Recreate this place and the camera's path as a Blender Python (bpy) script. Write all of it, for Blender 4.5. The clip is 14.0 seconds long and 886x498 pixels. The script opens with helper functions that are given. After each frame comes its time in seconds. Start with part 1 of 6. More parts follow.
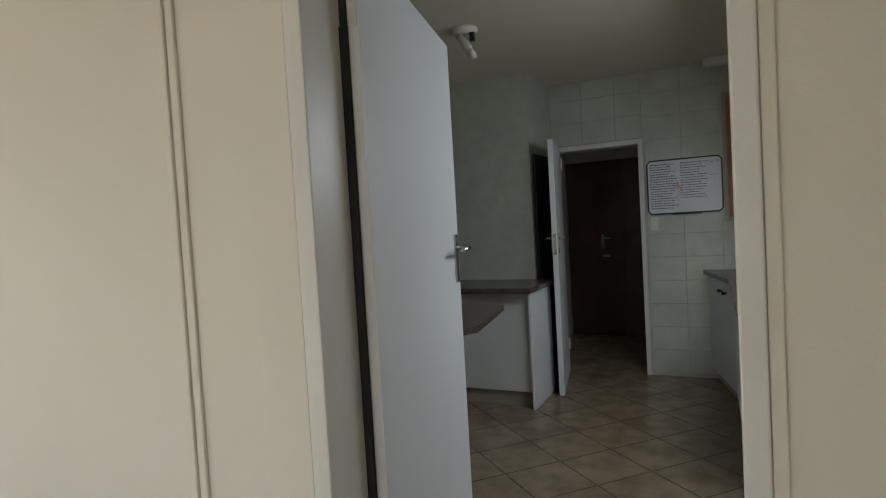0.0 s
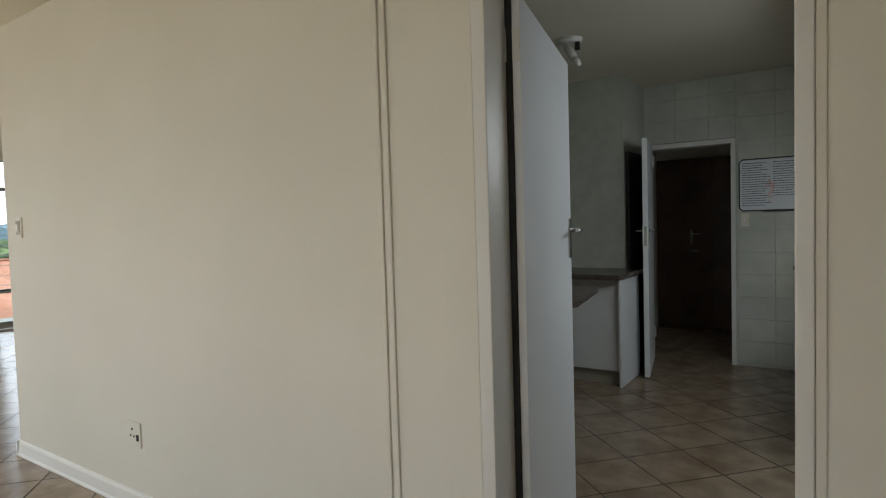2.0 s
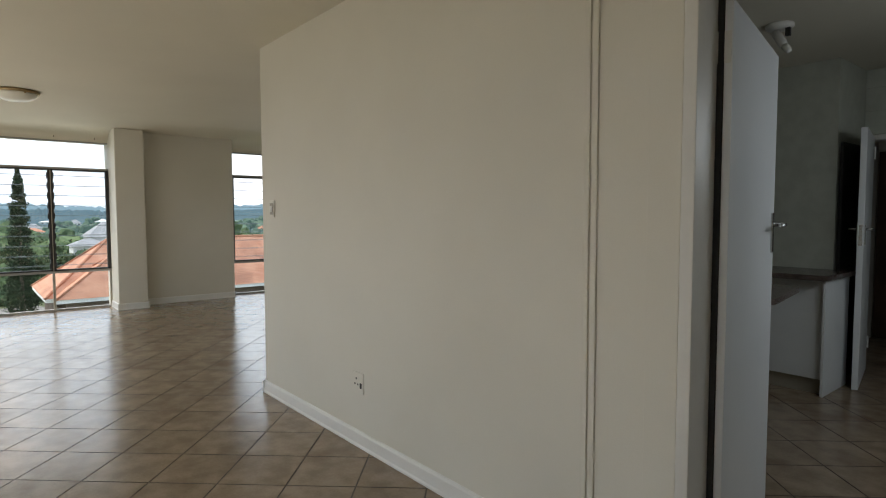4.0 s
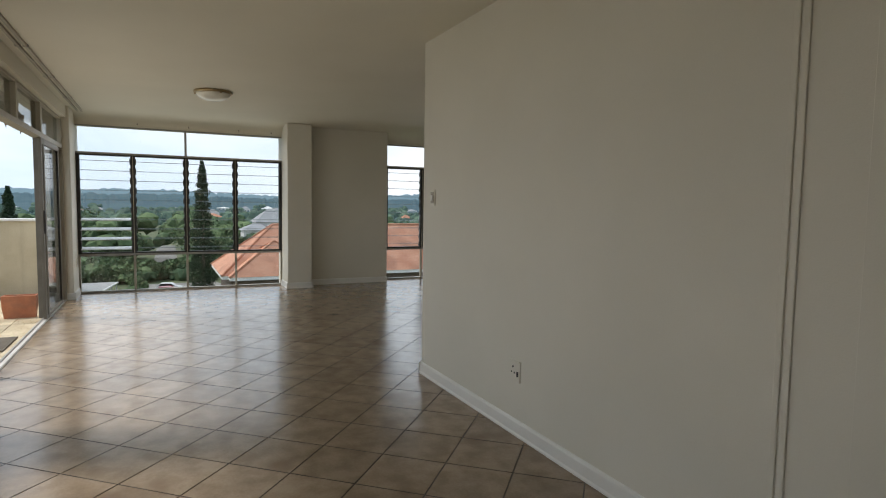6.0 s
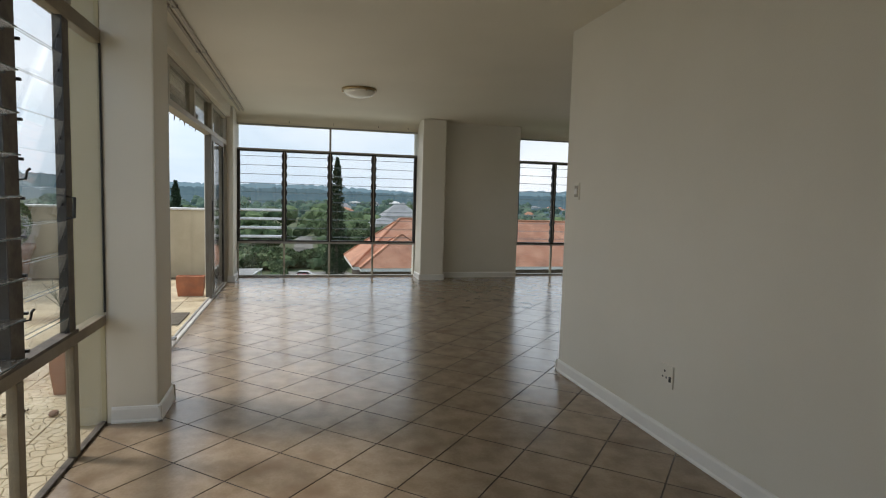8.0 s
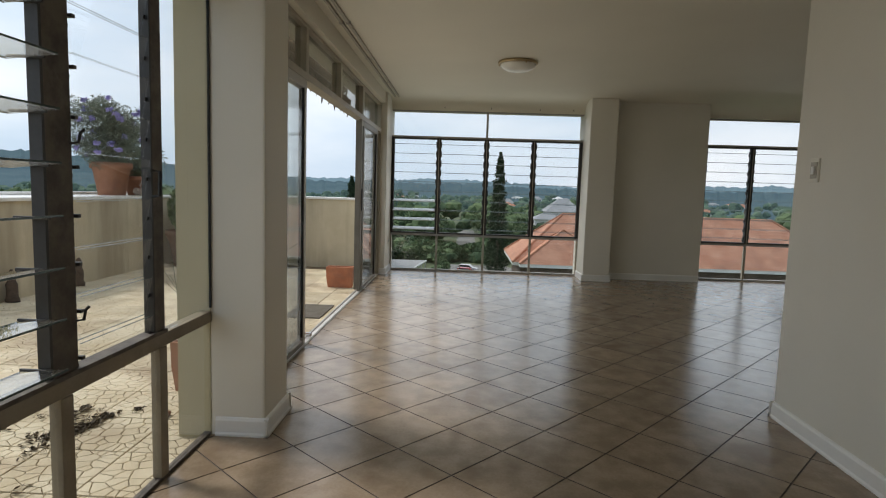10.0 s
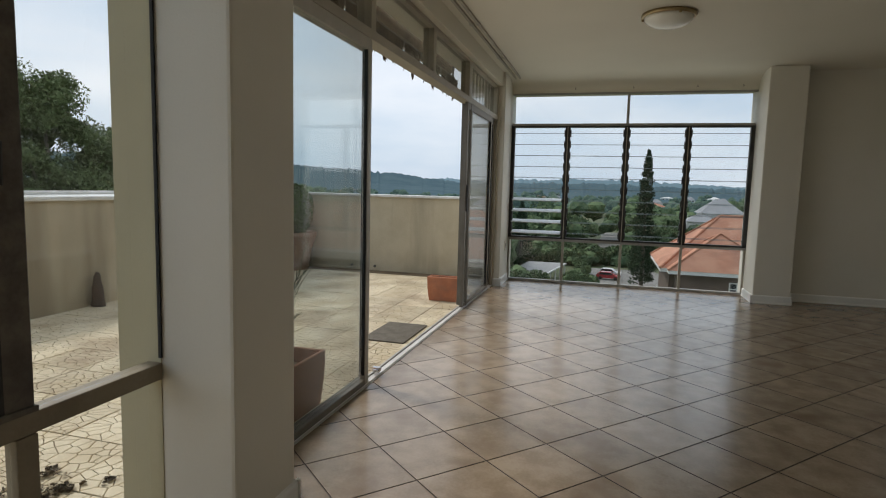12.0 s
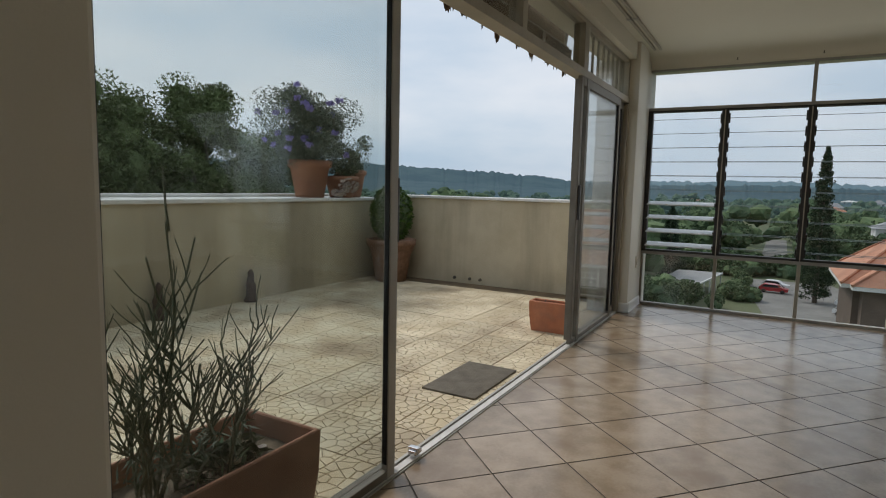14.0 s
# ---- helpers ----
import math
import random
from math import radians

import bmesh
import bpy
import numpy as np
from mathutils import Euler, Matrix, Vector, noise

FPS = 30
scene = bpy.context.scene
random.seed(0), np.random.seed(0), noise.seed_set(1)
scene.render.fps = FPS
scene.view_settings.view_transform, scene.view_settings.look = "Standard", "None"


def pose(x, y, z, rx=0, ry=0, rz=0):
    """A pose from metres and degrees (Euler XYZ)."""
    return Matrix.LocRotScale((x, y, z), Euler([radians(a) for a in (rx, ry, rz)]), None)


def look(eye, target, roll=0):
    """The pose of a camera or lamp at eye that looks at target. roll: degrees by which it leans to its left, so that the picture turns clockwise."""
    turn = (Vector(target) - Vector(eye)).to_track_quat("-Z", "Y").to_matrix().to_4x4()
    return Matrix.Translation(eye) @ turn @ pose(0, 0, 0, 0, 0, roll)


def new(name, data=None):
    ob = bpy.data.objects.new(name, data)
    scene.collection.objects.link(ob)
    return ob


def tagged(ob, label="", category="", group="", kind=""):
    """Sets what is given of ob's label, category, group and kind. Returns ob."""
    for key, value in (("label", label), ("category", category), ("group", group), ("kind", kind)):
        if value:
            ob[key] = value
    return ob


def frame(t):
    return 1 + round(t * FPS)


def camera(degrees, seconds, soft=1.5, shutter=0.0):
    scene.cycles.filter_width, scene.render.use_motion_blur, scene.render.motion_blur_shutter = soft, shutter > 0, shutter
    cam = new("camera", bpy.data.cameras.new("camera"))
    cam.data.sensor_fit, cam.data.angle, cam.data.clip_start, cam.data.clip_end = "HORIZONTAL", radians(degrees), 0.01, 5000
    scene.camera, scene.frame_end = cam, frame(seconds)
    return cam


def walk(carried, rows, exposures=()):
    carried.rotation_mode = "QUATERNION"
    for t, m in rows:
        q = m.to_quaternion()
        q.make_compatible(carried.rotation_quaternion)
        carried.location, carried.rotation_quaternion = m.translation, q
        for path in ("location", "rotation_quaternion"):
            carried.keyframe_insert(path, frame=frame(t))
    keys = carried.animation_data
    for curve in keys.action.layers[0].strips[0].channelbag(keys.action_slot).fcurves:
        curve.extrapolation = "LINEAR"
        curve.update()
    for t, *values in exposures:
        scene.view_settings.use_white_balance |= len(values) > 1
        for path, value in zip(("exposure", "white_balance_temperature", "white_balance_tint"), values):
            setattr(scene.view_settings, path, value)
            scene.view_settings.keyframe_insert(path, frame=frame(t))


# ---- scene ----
cam = camera(74.7, 14.0, soft=1.1)
PATH = [
    (0, (0.158, 0.081, 1.41), (-0.732, 1.87, 1.328), -3.3),
    (0.5, (0.168, -0.087, 1.392), (-0.744, 1.691, 1.307), -2.8),
    (1, (0.183, -0.198, 1.387), (-0.766, 1.56, 1.299), -2.3),
    (1.5, (0.221, -0.343, 1.388), (-0.802, 1.373, 1.299), -2.0),
    (2, (0.234, -0.449, 1.374), (-0.884, 1.207, 1.283), -1.7),
    (2.5, (0.256, -0.521, 1.367), (-0.996, 1.037, 1.271), -1.2),
    (3, (0.271, -0.609, 1.369), (-1.088, 0.855, 1.265), -0.8),
    (3.5, (0.301, -0.698, 1.376), (-1.148, 0.676, 1.267), -0.4),
    (4, (0.312, -0.746, 1.368), (-1.228, 0.524, 1.252), -0.1),
    (6.5, (0.243, -0.907, 1.352), (-1.594, -0.13, 1.199), 1.1),
    (7, (0.246, -0.945, 1.347), (-1.629, -0.268, 1.189), 1.3),
    (7.5, (0.234, -0.965, 1.343), (-1.672, -0.383, 1.178), 1.4),
    (8, (0.166, -0.988, 1.328), (-1.767, -0.506, 1.159), 1.6),
    (8.5, (0.006, -0.957, 1.316), (-1.958, -0.626, 1.135), 1.6),
    (9, (-0.176, -0.902, 1.301), (-2.159, -0.728, 1.108), 1.7),
    (11.5, (-1.581, -0.724, 1.201), (-3.531, -1.118, 0.996), 1.6),
    (12, (-1.906, -0.688, 1.215), (-3.821, -1.224, 1.003), 1.5),
    (12.5, (-2.241, -0.699, 1.204), (-4.118, -1.355, 0.987), 1.6),
    (13, (-2.563, -0.708, 1.21), (-4.402, -1.467, 0.996), 1.3),
    (13.5, (-2.89, -0.728, 1.216), (-4.679, -1.596, 1.002), 1.4),
    (14, (-3.19, -0.745, 1.208), (-4.921, -1.725, 0.994), 1.3),
]
# the phone's automatic exposure falls as the windows come into view
EXPOSURE = [(0, 1.65), (1, 1.46), (3, 1.38), (4, 0.95), (6.5, 0.4), (9, 0.2), (11.5, 0.02), (12.5, -0.08), (14, -0.24)]
walk(cam, [(t, look(eye, target, roll)) for t, eye, target, roll in PATH], EXPOSURE)

# ---- light: overcast sky, soft sun ----
world = bpy.data.worlds.new("world")
scene.world = world
world.use_nodes = True
wt = world.node_tree
wt.nodes.clear()
w_out = wt.nodes.new("ShaderNodeOutputWorld")
w_bg = wt.nodes.new("ShaderNodeBackground")
sky = wt.nodes.new("ShaderNodeTexSky")
sky.sky_type = "NISHITA"
sky.sun_disc = False
sky.sun_elevation, sky.sun_rotation = radians(48), radians(215)
sky.air_density, sky.dust_density = 1.0, 3.0
SKY = 0.095
w_tc = wt.nodes.new("ShaderNodeTexCoord")
w_map = wt.nodes.new("ShaderNodeMapping")
w_map.inputs["Scale"].default_value = (1.0, 1.0, 3.2)
w_noise = wt.nodes.new("ShaderNodeTexNoise")
w_noise.inputs["Scale"].default_value = 1.7
w_noise.inputs["Detail"].default_value = 6.0
w_ramp = wt.nodes.new("ShaderNodeValToRGB")
w_ramp.color_ramp.elements[0].position, w_ramp.color_ramp.elements[0].color = 0.30, (5.3, 7.2, 9.3, 1)
w_ramp.color_ramp.elements[1].position, w_ramp.color_ramp.elements[1].color = 0.66, (10.6, 11.0, 11.7, 1)
w_mix = wt.nodes.new("ShaderNodeMixRGB")
w_mix.inputs[0].default_value = 0.86
wt.links.new(w_tc.outputs["Generated"], w_map.inputs[0])
wt.links.new(w_map.outputs[0], w_noise.inputs["Vector"])
wt.links.new(w_noise.outputs["Fac"], w_ramp.inputs[0])
wt.links.new(sky.outputs[0], w_mix.inputs[1])
wt.links.new(w_ramp.outputs[0], w_mix.inputs[2])
wt.links.new(w_mix.outputs[0], w_bg.inputs[0])
w_bg.inputs[1].default_value = SKY
wt.links.new(w_bg.outputs[0], w_out.inputs[0])

sun_data = bpy.data.lights.new("sun", "SUN")
sun_data.energy, sun_data.angle, sun_data.color = 1.9, radians(12), (1.0, 0.95, 0.88)
sun = new("sun", sun_data)
sun.matrix_world = look((-8, -14, 16), (-4, -2, 0))


def sky_lamp(name, x, y, z, sx, sz, rz, watts, colour=(1.0, 0.985, 0.94), tilt=90):
    """Stands in for sky light from one window; also serves as kitchen fill."""
    d = bpy.data.lights.new(name, "AREA")
    d.shape, d.size, d.size_y, d.energy, d.color = "RECTANGLE", sx, sz, watts, colour
    ob = new(name, d)
    ob.matrix_world = pose(x, y, z, tilt, 0, rz)
    return ob


WIN = 0.17
sky_lamp("sky_light_west", -9.50, -0.5, 1.3, 2.7, 2.3, -90, 38 * WIN)
sky_lamp("sky_light_dining", -9.62, 3.6, 1.3, 1.3, 2.3, -90, 30 * WIN, (0.88, 0.95, 1.0), 50)
sky_lamp("sky_light_door", -6.4, -2.02, 1.1, 4.6, 2.0, 0, 50 * WIN)
sky_lamp("sky_light_louvre", -1.6, -1.99, 1.25, 3.4, 2.2, 0, 15.5 * WIN)
# Added fill to brighten the kitchen; the wall behind it has no window.
sky_lamp("kitchen_fill_light", 0.68, 3.0, 1.75, 1.6, 0.8, 90, 49 * WIN, (0.88, 0.95, 1.0), 50)


# ---- materials ----
def material(name):
    m = bpy.data.materials.new(name)
    m.use_nodes = True
    nt = m.node_tree
    nt.nodes.clear()
    out = nt.nodes.new("ShaderNodeOutputMaterial")
    return m, nt, out


def surface(name, c1, c2, rough=0.6, scale=6.0, fine=90.0, bump=0.15, metal=0.0, spec=0.5, piece=0.0, streak=1.0, stain=None, stain_at=0.62, rough_var=0.1, transmit=0.0):
    """A painted or natural surface: two tones at a large scale, grain at a fine one, relief, and stains of their own shape."""
    m, nt, out = material(name)
    n, l = nt.nodes, nt.links
    b = n.new("ShaderNodeBsdfPrincipled")
    tc = n.new("ShaderNodeTexCoord")
    big = n.new("ShaderNodeTexNoise")
    big.inputs["Scale"].default_value, big.inputs["Detail"].default_value = scale, 5
    small = n.new("ShaderNodeTexNoise")
    small.inputs["Scale"].default_value, small.inputs["Detail"].default_value = fine, 3
    geo = n.new("ShaderNodeNewGeometry")
    l.new(geo.outputs["Position"], big.inputs["Vector"])
    l.new(geo.outputs["Position"], small.inputs["Vector"])
    ramp = n.new("ShaderNodeValToRGB")
    ramp.color_ramp.elements[0].position, ramp.color_ramp.elements[1].position = 0.35, 0.65
    ramp.color_ramp.elements[0].color, ramp.color_ramp.elements[1].color = (*c1, 1), (*c2, 1)
    mixf = n.new("ShaderNodeMath")
    mixf.operation = "MULTIPLY_ADD"
    mixf.inputs[1].default_value, mixf.inputs[2].default_value = 0.25, -0.125
    l.new(small.outputs["Fac"], mixf.inputs[0])
    add = n.new("ShaderNodeMath")
    l.new(big.outputs["Fac"], add.inputs[0])
    l.new(mixf.outputs[0], add.inputs[1])
    l.new(add.outputs[0], ramp.inputs[0])
    col = ramp.outputs[0]
    if stain:
        sn = n.new("ShaderNodeTexNoise")
        sn.inputs["Scale"].default_value, sn.inputs["Detail"].default_value = scale * 0.5, 8
        mp = n.new("ShaderNodeMapping")
        mp.inputs["Location"].default_value = (3.7, 1.2, 8.1)
        mp.inputs["Scale"].default_value = (1, 1, streak)
        l.new(geo.outputs["Position"], mp.inputs[0])
        l.new(mp.outputs[0], sn.inputs["Vector"])
        sr = n.new("ShaderNodeValToRGB")
        sr.color_ramp.elements[0].position, sr.color_ramp.elements[1].position = stain_at - 0.1, stain_at + 0.1
        l.new(sn.outputs["Fac"], sr.inputs[0])
        mx = n.new("ShaderNodeMixRGB")
        mx.inputs[2].default_value = (*stain, 1)
        l.new(sr.outputs[0], mx.inputs[0])
        l.new(col, mx.inputs[1])
        col = mx.outputs[0]
    if piece:
        oi = n.new("ShaderNodeObjectInfo")
        hs = n.new("ShaderNodeHueSaturation")
        mr = n.new("ShaderNodeMapRange")
        mr.inputs[3].default_value, mr.inputs[4].default_value = 1 - piece, 1 + piece
        l.new(oi.outputs["Random"], mr.inputs[0])
        l.new(mr.outputs[0], hs.inputs["Value"])
        l.new(col, hs.inputs["Color"])
        col = hs.outputs[0]
    l.new(col, b.inputs["Base Color"])
    rr = n.new("ShaderNodeMapRange")
    rr.inputs[3].default_value, rr.inputs[4].default_value = max(0.02, rough - rough_var), min(1, rough + rough_var)
    l.new(big.outputs["Fac"], rr.inputs[0])
    l.new(rr.outputs[0], b.inputs["Roughness"])
    b.inputs["Metallic"].default_value = metal
    b.inputs["Specular IOR Level"].default_value = spec
    if bump:
        bp = n.new("ShaderNodeBump")
        bp.inputs["Strength"].default_value, bp.inputs["Distance"].default_value = bump, 0.004
        l.new(small.outputs["Fac"], bp.inputs["Height"])
        l.new(bp.outputs[0], b.inputs["Normal"])
    l.new(b.outputs[0], out.inputs[0])
    return m


def glass(name, tint=(0.985, 0.99, 0.985), gloss=0.9, rough=0.01, dust=0.0):
    m, nt, out = material(name)
    n, l = nt.nodes, nt.links
    tr = n.new("ShaderNodeBsdfTransparent")
    tr.inputs[0].default_value = (*tint, 1)
    gl = n.new("ShaderNodeBsdfGlossy")
    gl.inputs["Roughness"].default_value = rough
    gl.inputs[0].default_value = (gloss, gloss, gloss, 1)
    lw = n.new("ShaderNodeLayerWeight")
    lw.inputs[0].default_value = 0.5
    pw = n.new("ShaderNodeMath")
    pw.operation = "POWER"
    pw.inputs[1].default_value = 5.0
    fr = n.new("ShaderNodeMath")
    fr.operation = "MULTIPLY_ADD"
    fr.inputs[1].default_value, fr.inputs[2].default_value = 0.95, 0.04
    l.new(lw.outputs["Facing"], pw.inputs[0])
    l.new(pw.outputs[0], fr.inputs[0])
    mx = n.new("ShaderNodeMixShader")
    l.new(fr.outputs[0], mx.inputs[0])
    l.new(tr.outputs[0], mx.inputs[1])
    l.new(gl.outputs[0], mx.inputs[2])
    last = mx
    if dust:
        film_d = n.new("ShaderNodeBsdfTranslucent")
        film_d.inputs[0].default_value = (0.72, 0.72, 0.70, 1)
        nz = n.new("ShaderNodeTexNoise")
        nz.inputs["Scale"].default_value, nz.inputs["Detail"].default_value = 5.0, 6
        geo = n.new("ShaderNodeNewGeometry")
        l.new(geo.outputs["Position"], nz.inputs["Vector"])
        mr = n.new("ShaderNodeMapRange")
        mr.inputs[1].default_value, mr.inputs[2].default_value = 0.3, 0.7
        mr.inputs[3].default_value, mr.inputs[4].default_value = dust * 0.6, dust * 1.4
        l.new(nz.outputs["Fac"], mr.inputs[0])
        last = n.new("ShaderNodeMixShader")
        l.new(mr.outputs[0], last.inputs[0])
        l.new(mx.outputs[0], last.inputs[1])
        l.new(film_d.outputs[0], last.inputs[2])
    l.new(last.outputs[0], out.inputs[0])
    return m


M_WALL = surface("wall_paint", (0.72, 0.69, 0.61), (0.76, 0.73, 0.65), 0.62, 1.2, 160, 0.12)
M_CEIL = surface("ceiling_paint", (0.70, 0.665, 0.56), (0.74, 0.705, 0.60), 0.7, 0.9, 120, 0.1)
M_TRIM = surface("white_gloss_paint", (0.80, 0.79, 0.76), (0.84, 0.83, 0.80), 0.32, 3, 60, 0.05)
M_DOOR = surface("door_paint", (0.74, 0.76, 0.78), (0.78, 0.80, 0.82), 0.42, 2, 80, 0.06)
M_FRAME = surface("door_frame_paint", (0.70, 0.69, 0.66), (0.75, 0.74, 0.71), 0.38, 3, 60, 0.06)
M_TILE = surface("floor_tile", (0.25, 0.185, 0.125), (0.34, 0.265, 0.19), 0.20, 7, 70, 0.05, spec=0.42, piece=0.09, stain=(0.21, 0.145, 0.095), stain_at=0.64, rough_var=0.06)
M_GROUT = surface("dark_grout", (0.09, 0.07, 0.055), (0.14, 0.11, 0.085), 0.85, 9, 150, 0.3)
M_ALU = surface("aged_aluminium", (0.40, 0.385, 0.35), (0.48, 0.46, 0.42), 0.5, 5, 120, 0.1, metal=0.25)
M_STEEL = surface("grey_painted_steel", (0.30, 0.29, 0.27), (0.38, 0.37, 0.34), 0.45, 4, 90, 0.1)
M_DARK = surface("weathered_dark_mullion", (0.075, 0.063, 0.052), (0.15, 0.128, 0.105), 0.65, 14, 70, 0.35)
M_STILE = surface("dark_louvre_stile", (0.022, 0.022, 0.022), (0.045, 0.043, 0.04), 0.5, 8, 90, 0.1)
M_WHITE_BLADE = surface("opaque_white_louvre_blade", (0.70, 0.74, 0.76), (0.76, 0.80, 0.82), 0.25, 6, 60, 0.0)
M_CREAMF = surface("cream_window_frame", (0.36, 0.33, 0.27), (0.43, 0.40, 0.33), 0.5, 5, 90, 0.1)
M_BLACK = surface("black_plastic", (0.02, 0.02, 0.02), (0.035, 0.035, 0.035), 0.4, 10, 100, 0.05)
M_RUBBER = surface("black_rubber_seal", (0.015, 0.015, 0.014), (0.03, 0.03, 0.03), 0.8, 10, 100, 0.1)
M_CHROME = surface("brushed_chrome", (0.62, 0.62, 0.62), (0.70, 0.70, 0.70), 0.22, 8, 200, 0.03, metal=1.0)
M_PLASTIC = surface("ivory_plastic", (0.72, 0.69, 0.60), (0.76, 0.73, 0.64), 0.35, 8, 60, 0.03)
M_GLASS = glass("clear_glass")
M_DUSTY = glass("dusty_glass", (0.95, 0.965, 0.96), 0.5, 0.015)
# Skylight falling on the floor rail is put into this lighter colour.
M_TRACK = surface("worn_skylit_aluminium", (0.66, 0.63, 0.59), (0.76, 0.73, 0.69), 0.4, 6, 120, 0.1, metal=0.15)
# Darker aluminium: the far panels' backlit dimness is put into the colour.
M_ALU_SHADED = surface("shaded_aluminium", (0.15, 0.135, 0.11), (0.20, 0.185, 0.155), 0.5, 5, 120, 0.1, metal=0.2)
M_LOUVRE = glass("louvre_glass", (0.99, 0.995, 0.992))
M_LOUVRED = glass("dusty_louvre_glass", (0.95, 0.97, 0.96), 0.9, 0.02, 0.09)
M_EDGE = surface("glass_edge_green", (0.05, 0.075, 0.07), (0.09, 0.12, 0.11), 0.25, 10, 60, 0.0)
M_TERRWALL = surface("cream_terrace_plaster", (0.50, 0.43, 0.30), (0.58, 0.51, 0.37), 0.85, 3.4, 60, 0.5, streak=0.12, stain=(0.29, 0.24, 0.165), stain_at=0.60)
M_COPING = surface("wet_white_coping", (0.66, 0.65, 0.61), (0.78, 0.77, 0.74), 0.28, 2.2, 60, 0.2, stain=(0.42, 0.40, 0.35), stain_at=0.66, rough_var=0.18)
M_PAVE = surface("terrace_paving", (0.53, 0.43, 0.275), (0.70, 0.61, 0.44), 0.75, 3.2, 60, 0.6, piece=0.10, stain=(0.34, 0.255, 0.16), stain_at=0.61)
M_PAVEG = surface("terrace_joint", (0.12, 0.085, 0.05), (0.20, 0.145, 0.085), 0.9, 5, 80, 0.4)
M_TERRA = surface("terracotta", (0.47, 0.17, 0.085), (0.56, 0.225, 0.12), 0.75, 8, 60, 0.3, stain=(0.36, 0.16, 0.10))
M_TERRA2 = surface("weathered_terracotta", (0.30, 0.135, 0.08), (0.39, 0.19, 0.115), 0.8, 6, 60, 0.4, stain=(0.22, 0.115, 0.075))
M_SOIL = surface("dry_soil", (0.085, 0.066, 0.046), (0.16, 0.125, 0.088), 0.95, 20, 90, 0.8)
M_STEM = surface("green_brown_stem", (0.07, 0.085, 0.042), (0.125, 0.13, 0.075), 0.7, 12, 60, 0.2)
M_LEAF = surface("shrub_leaf", (0.045, 0.075, 0.03), (0.085, 0.13, 0.055), 0.55, 9, 60, 0.1)
M_LEAFG = surface("grey_green_leaf", (0.09, 0.115, 0.075), (0.17, 0.195, 0.135), 0.6, 9, 60, 0.1)
M_FLOWER = surface("lilac_petal", (0.30, 0.27, 0.62), (0.42, 0.38, 0.75), 0.6, 20, 60, 0.1)
M_PALEFL = surface("pale_petal", (0.62, 0.55, 0.52), (0.75, 0.68, 0.64), 0.7, 20, 60, 0.1)
M_TOPI = surface("topiary_leaf", (0.055, 0.12, 0.022), (0.11, 0.20, 0.045), 0.6, 20, 80, 0.2)
M_MAT = surface("rubber_doormat", (0.125, 0.108, 0.082), (0.175, 0.153, 0.12), 0.95, 12, 240, 1.0)
M_CANVAS = surface("faded_awning_canvas", (0.15, 0.105, 0.07), (0.24, 0.18, 0.125), 0.9, 9, 120, 0.3, stain=(0.10, 0.065, 0.045))
M_KTILE = surface("kitchen_wall_tile", (0.50, 0.525, 0.465), (0.59, 0.61, 0.55), 0.16, 4, 40, 0.04, piece=0.03, rough_var=0.05)
M_KGROUT = surface("pale_grout", (0.46, 0.475, 0.415), (0.53, 0.545, 0.48), 0.5, 9, 100, 0.2)
M_WORKTOP = surface("brown_worktop", (0.075, 0.055, 0.048), (0.12, 0.09, 0.08), 0.22, 30, 140, 0.02)
M_MELAMINE = surface("white_melamine", (0.74, 0.76, 0.77), (0.78, 0.80, 0.81), 0.35, 3, 60, 0.02)
M_BROWNDOOR = surface("dark_brown_timber_door", (0.055, 0.026, 0.014), (0.095, 0.046, 0.024), 0.35, 3, 60, 0.1)
M_BOARD = surface("whiteboard_face", (0.72, 0.76, 0.80), (0.77, 0.81, 0.85), 0.15, 4, 50, 0.0)
M_INK = surface("board_ink", (0.05, 0.05, 0.07), (0.10, 0.10, 0.13), 0.6, 30, 90, 0.0)
M_INKB = surface("board_ink_blue", (0.08, 0.14, 0.45), (0.12, 0.2, 0.55), 0.6, 30, 90, 0.0)
M_INKR = surface("board_ink_red", (0.65, 0.12, 0.12), (0.75, 0.2, 0.2), 0.6, 30, 90, 0.0)
M_OPAL = surface("opal_glass", (0.80, 0.80, 0.74), (0.84, 0.84, 0.78), 0.12, 6, 60, 0.0)
M_BRASS = surface("dull_brass", (0.38, 0.29, 0.16), (0.46, 0.36, 0.21), 0.35, 8, 80, 0.05, metal=0.9)
M_ORNAMENT = surface("brown_weathered_clay", (0.16, 0.085, 0.05), (0.24, 0.135, 0.085), 0.8, 20, 80, 0.4)
M_TAN = surface("tan_painted_steel", (0.21, 0.175, 0.125), (0.28, 0.24, 0.175), 0.5, 6, 90, 0.15)
# Olive tone of the column's outer plaster, with its shade put into the colour.
M_OLIVE = surface("shaded_olive_plaster", (0.40, 0.36, 0.235), (0.45, 0.41, 0.275), 0.8, 2.5, 60, 0.25)
M_FIGURE = surface("dark_brown_clay", (0.06, 0.04, 0.028), (0.10, 0.07, 0.05), 0.85, 20, 80, 0.4)
M_BLIND = surface("orange_brick", (0.42, 0.19, 0.10), (0.52, 0.25, 0.14), 0.85, 12, 60, 0.4)


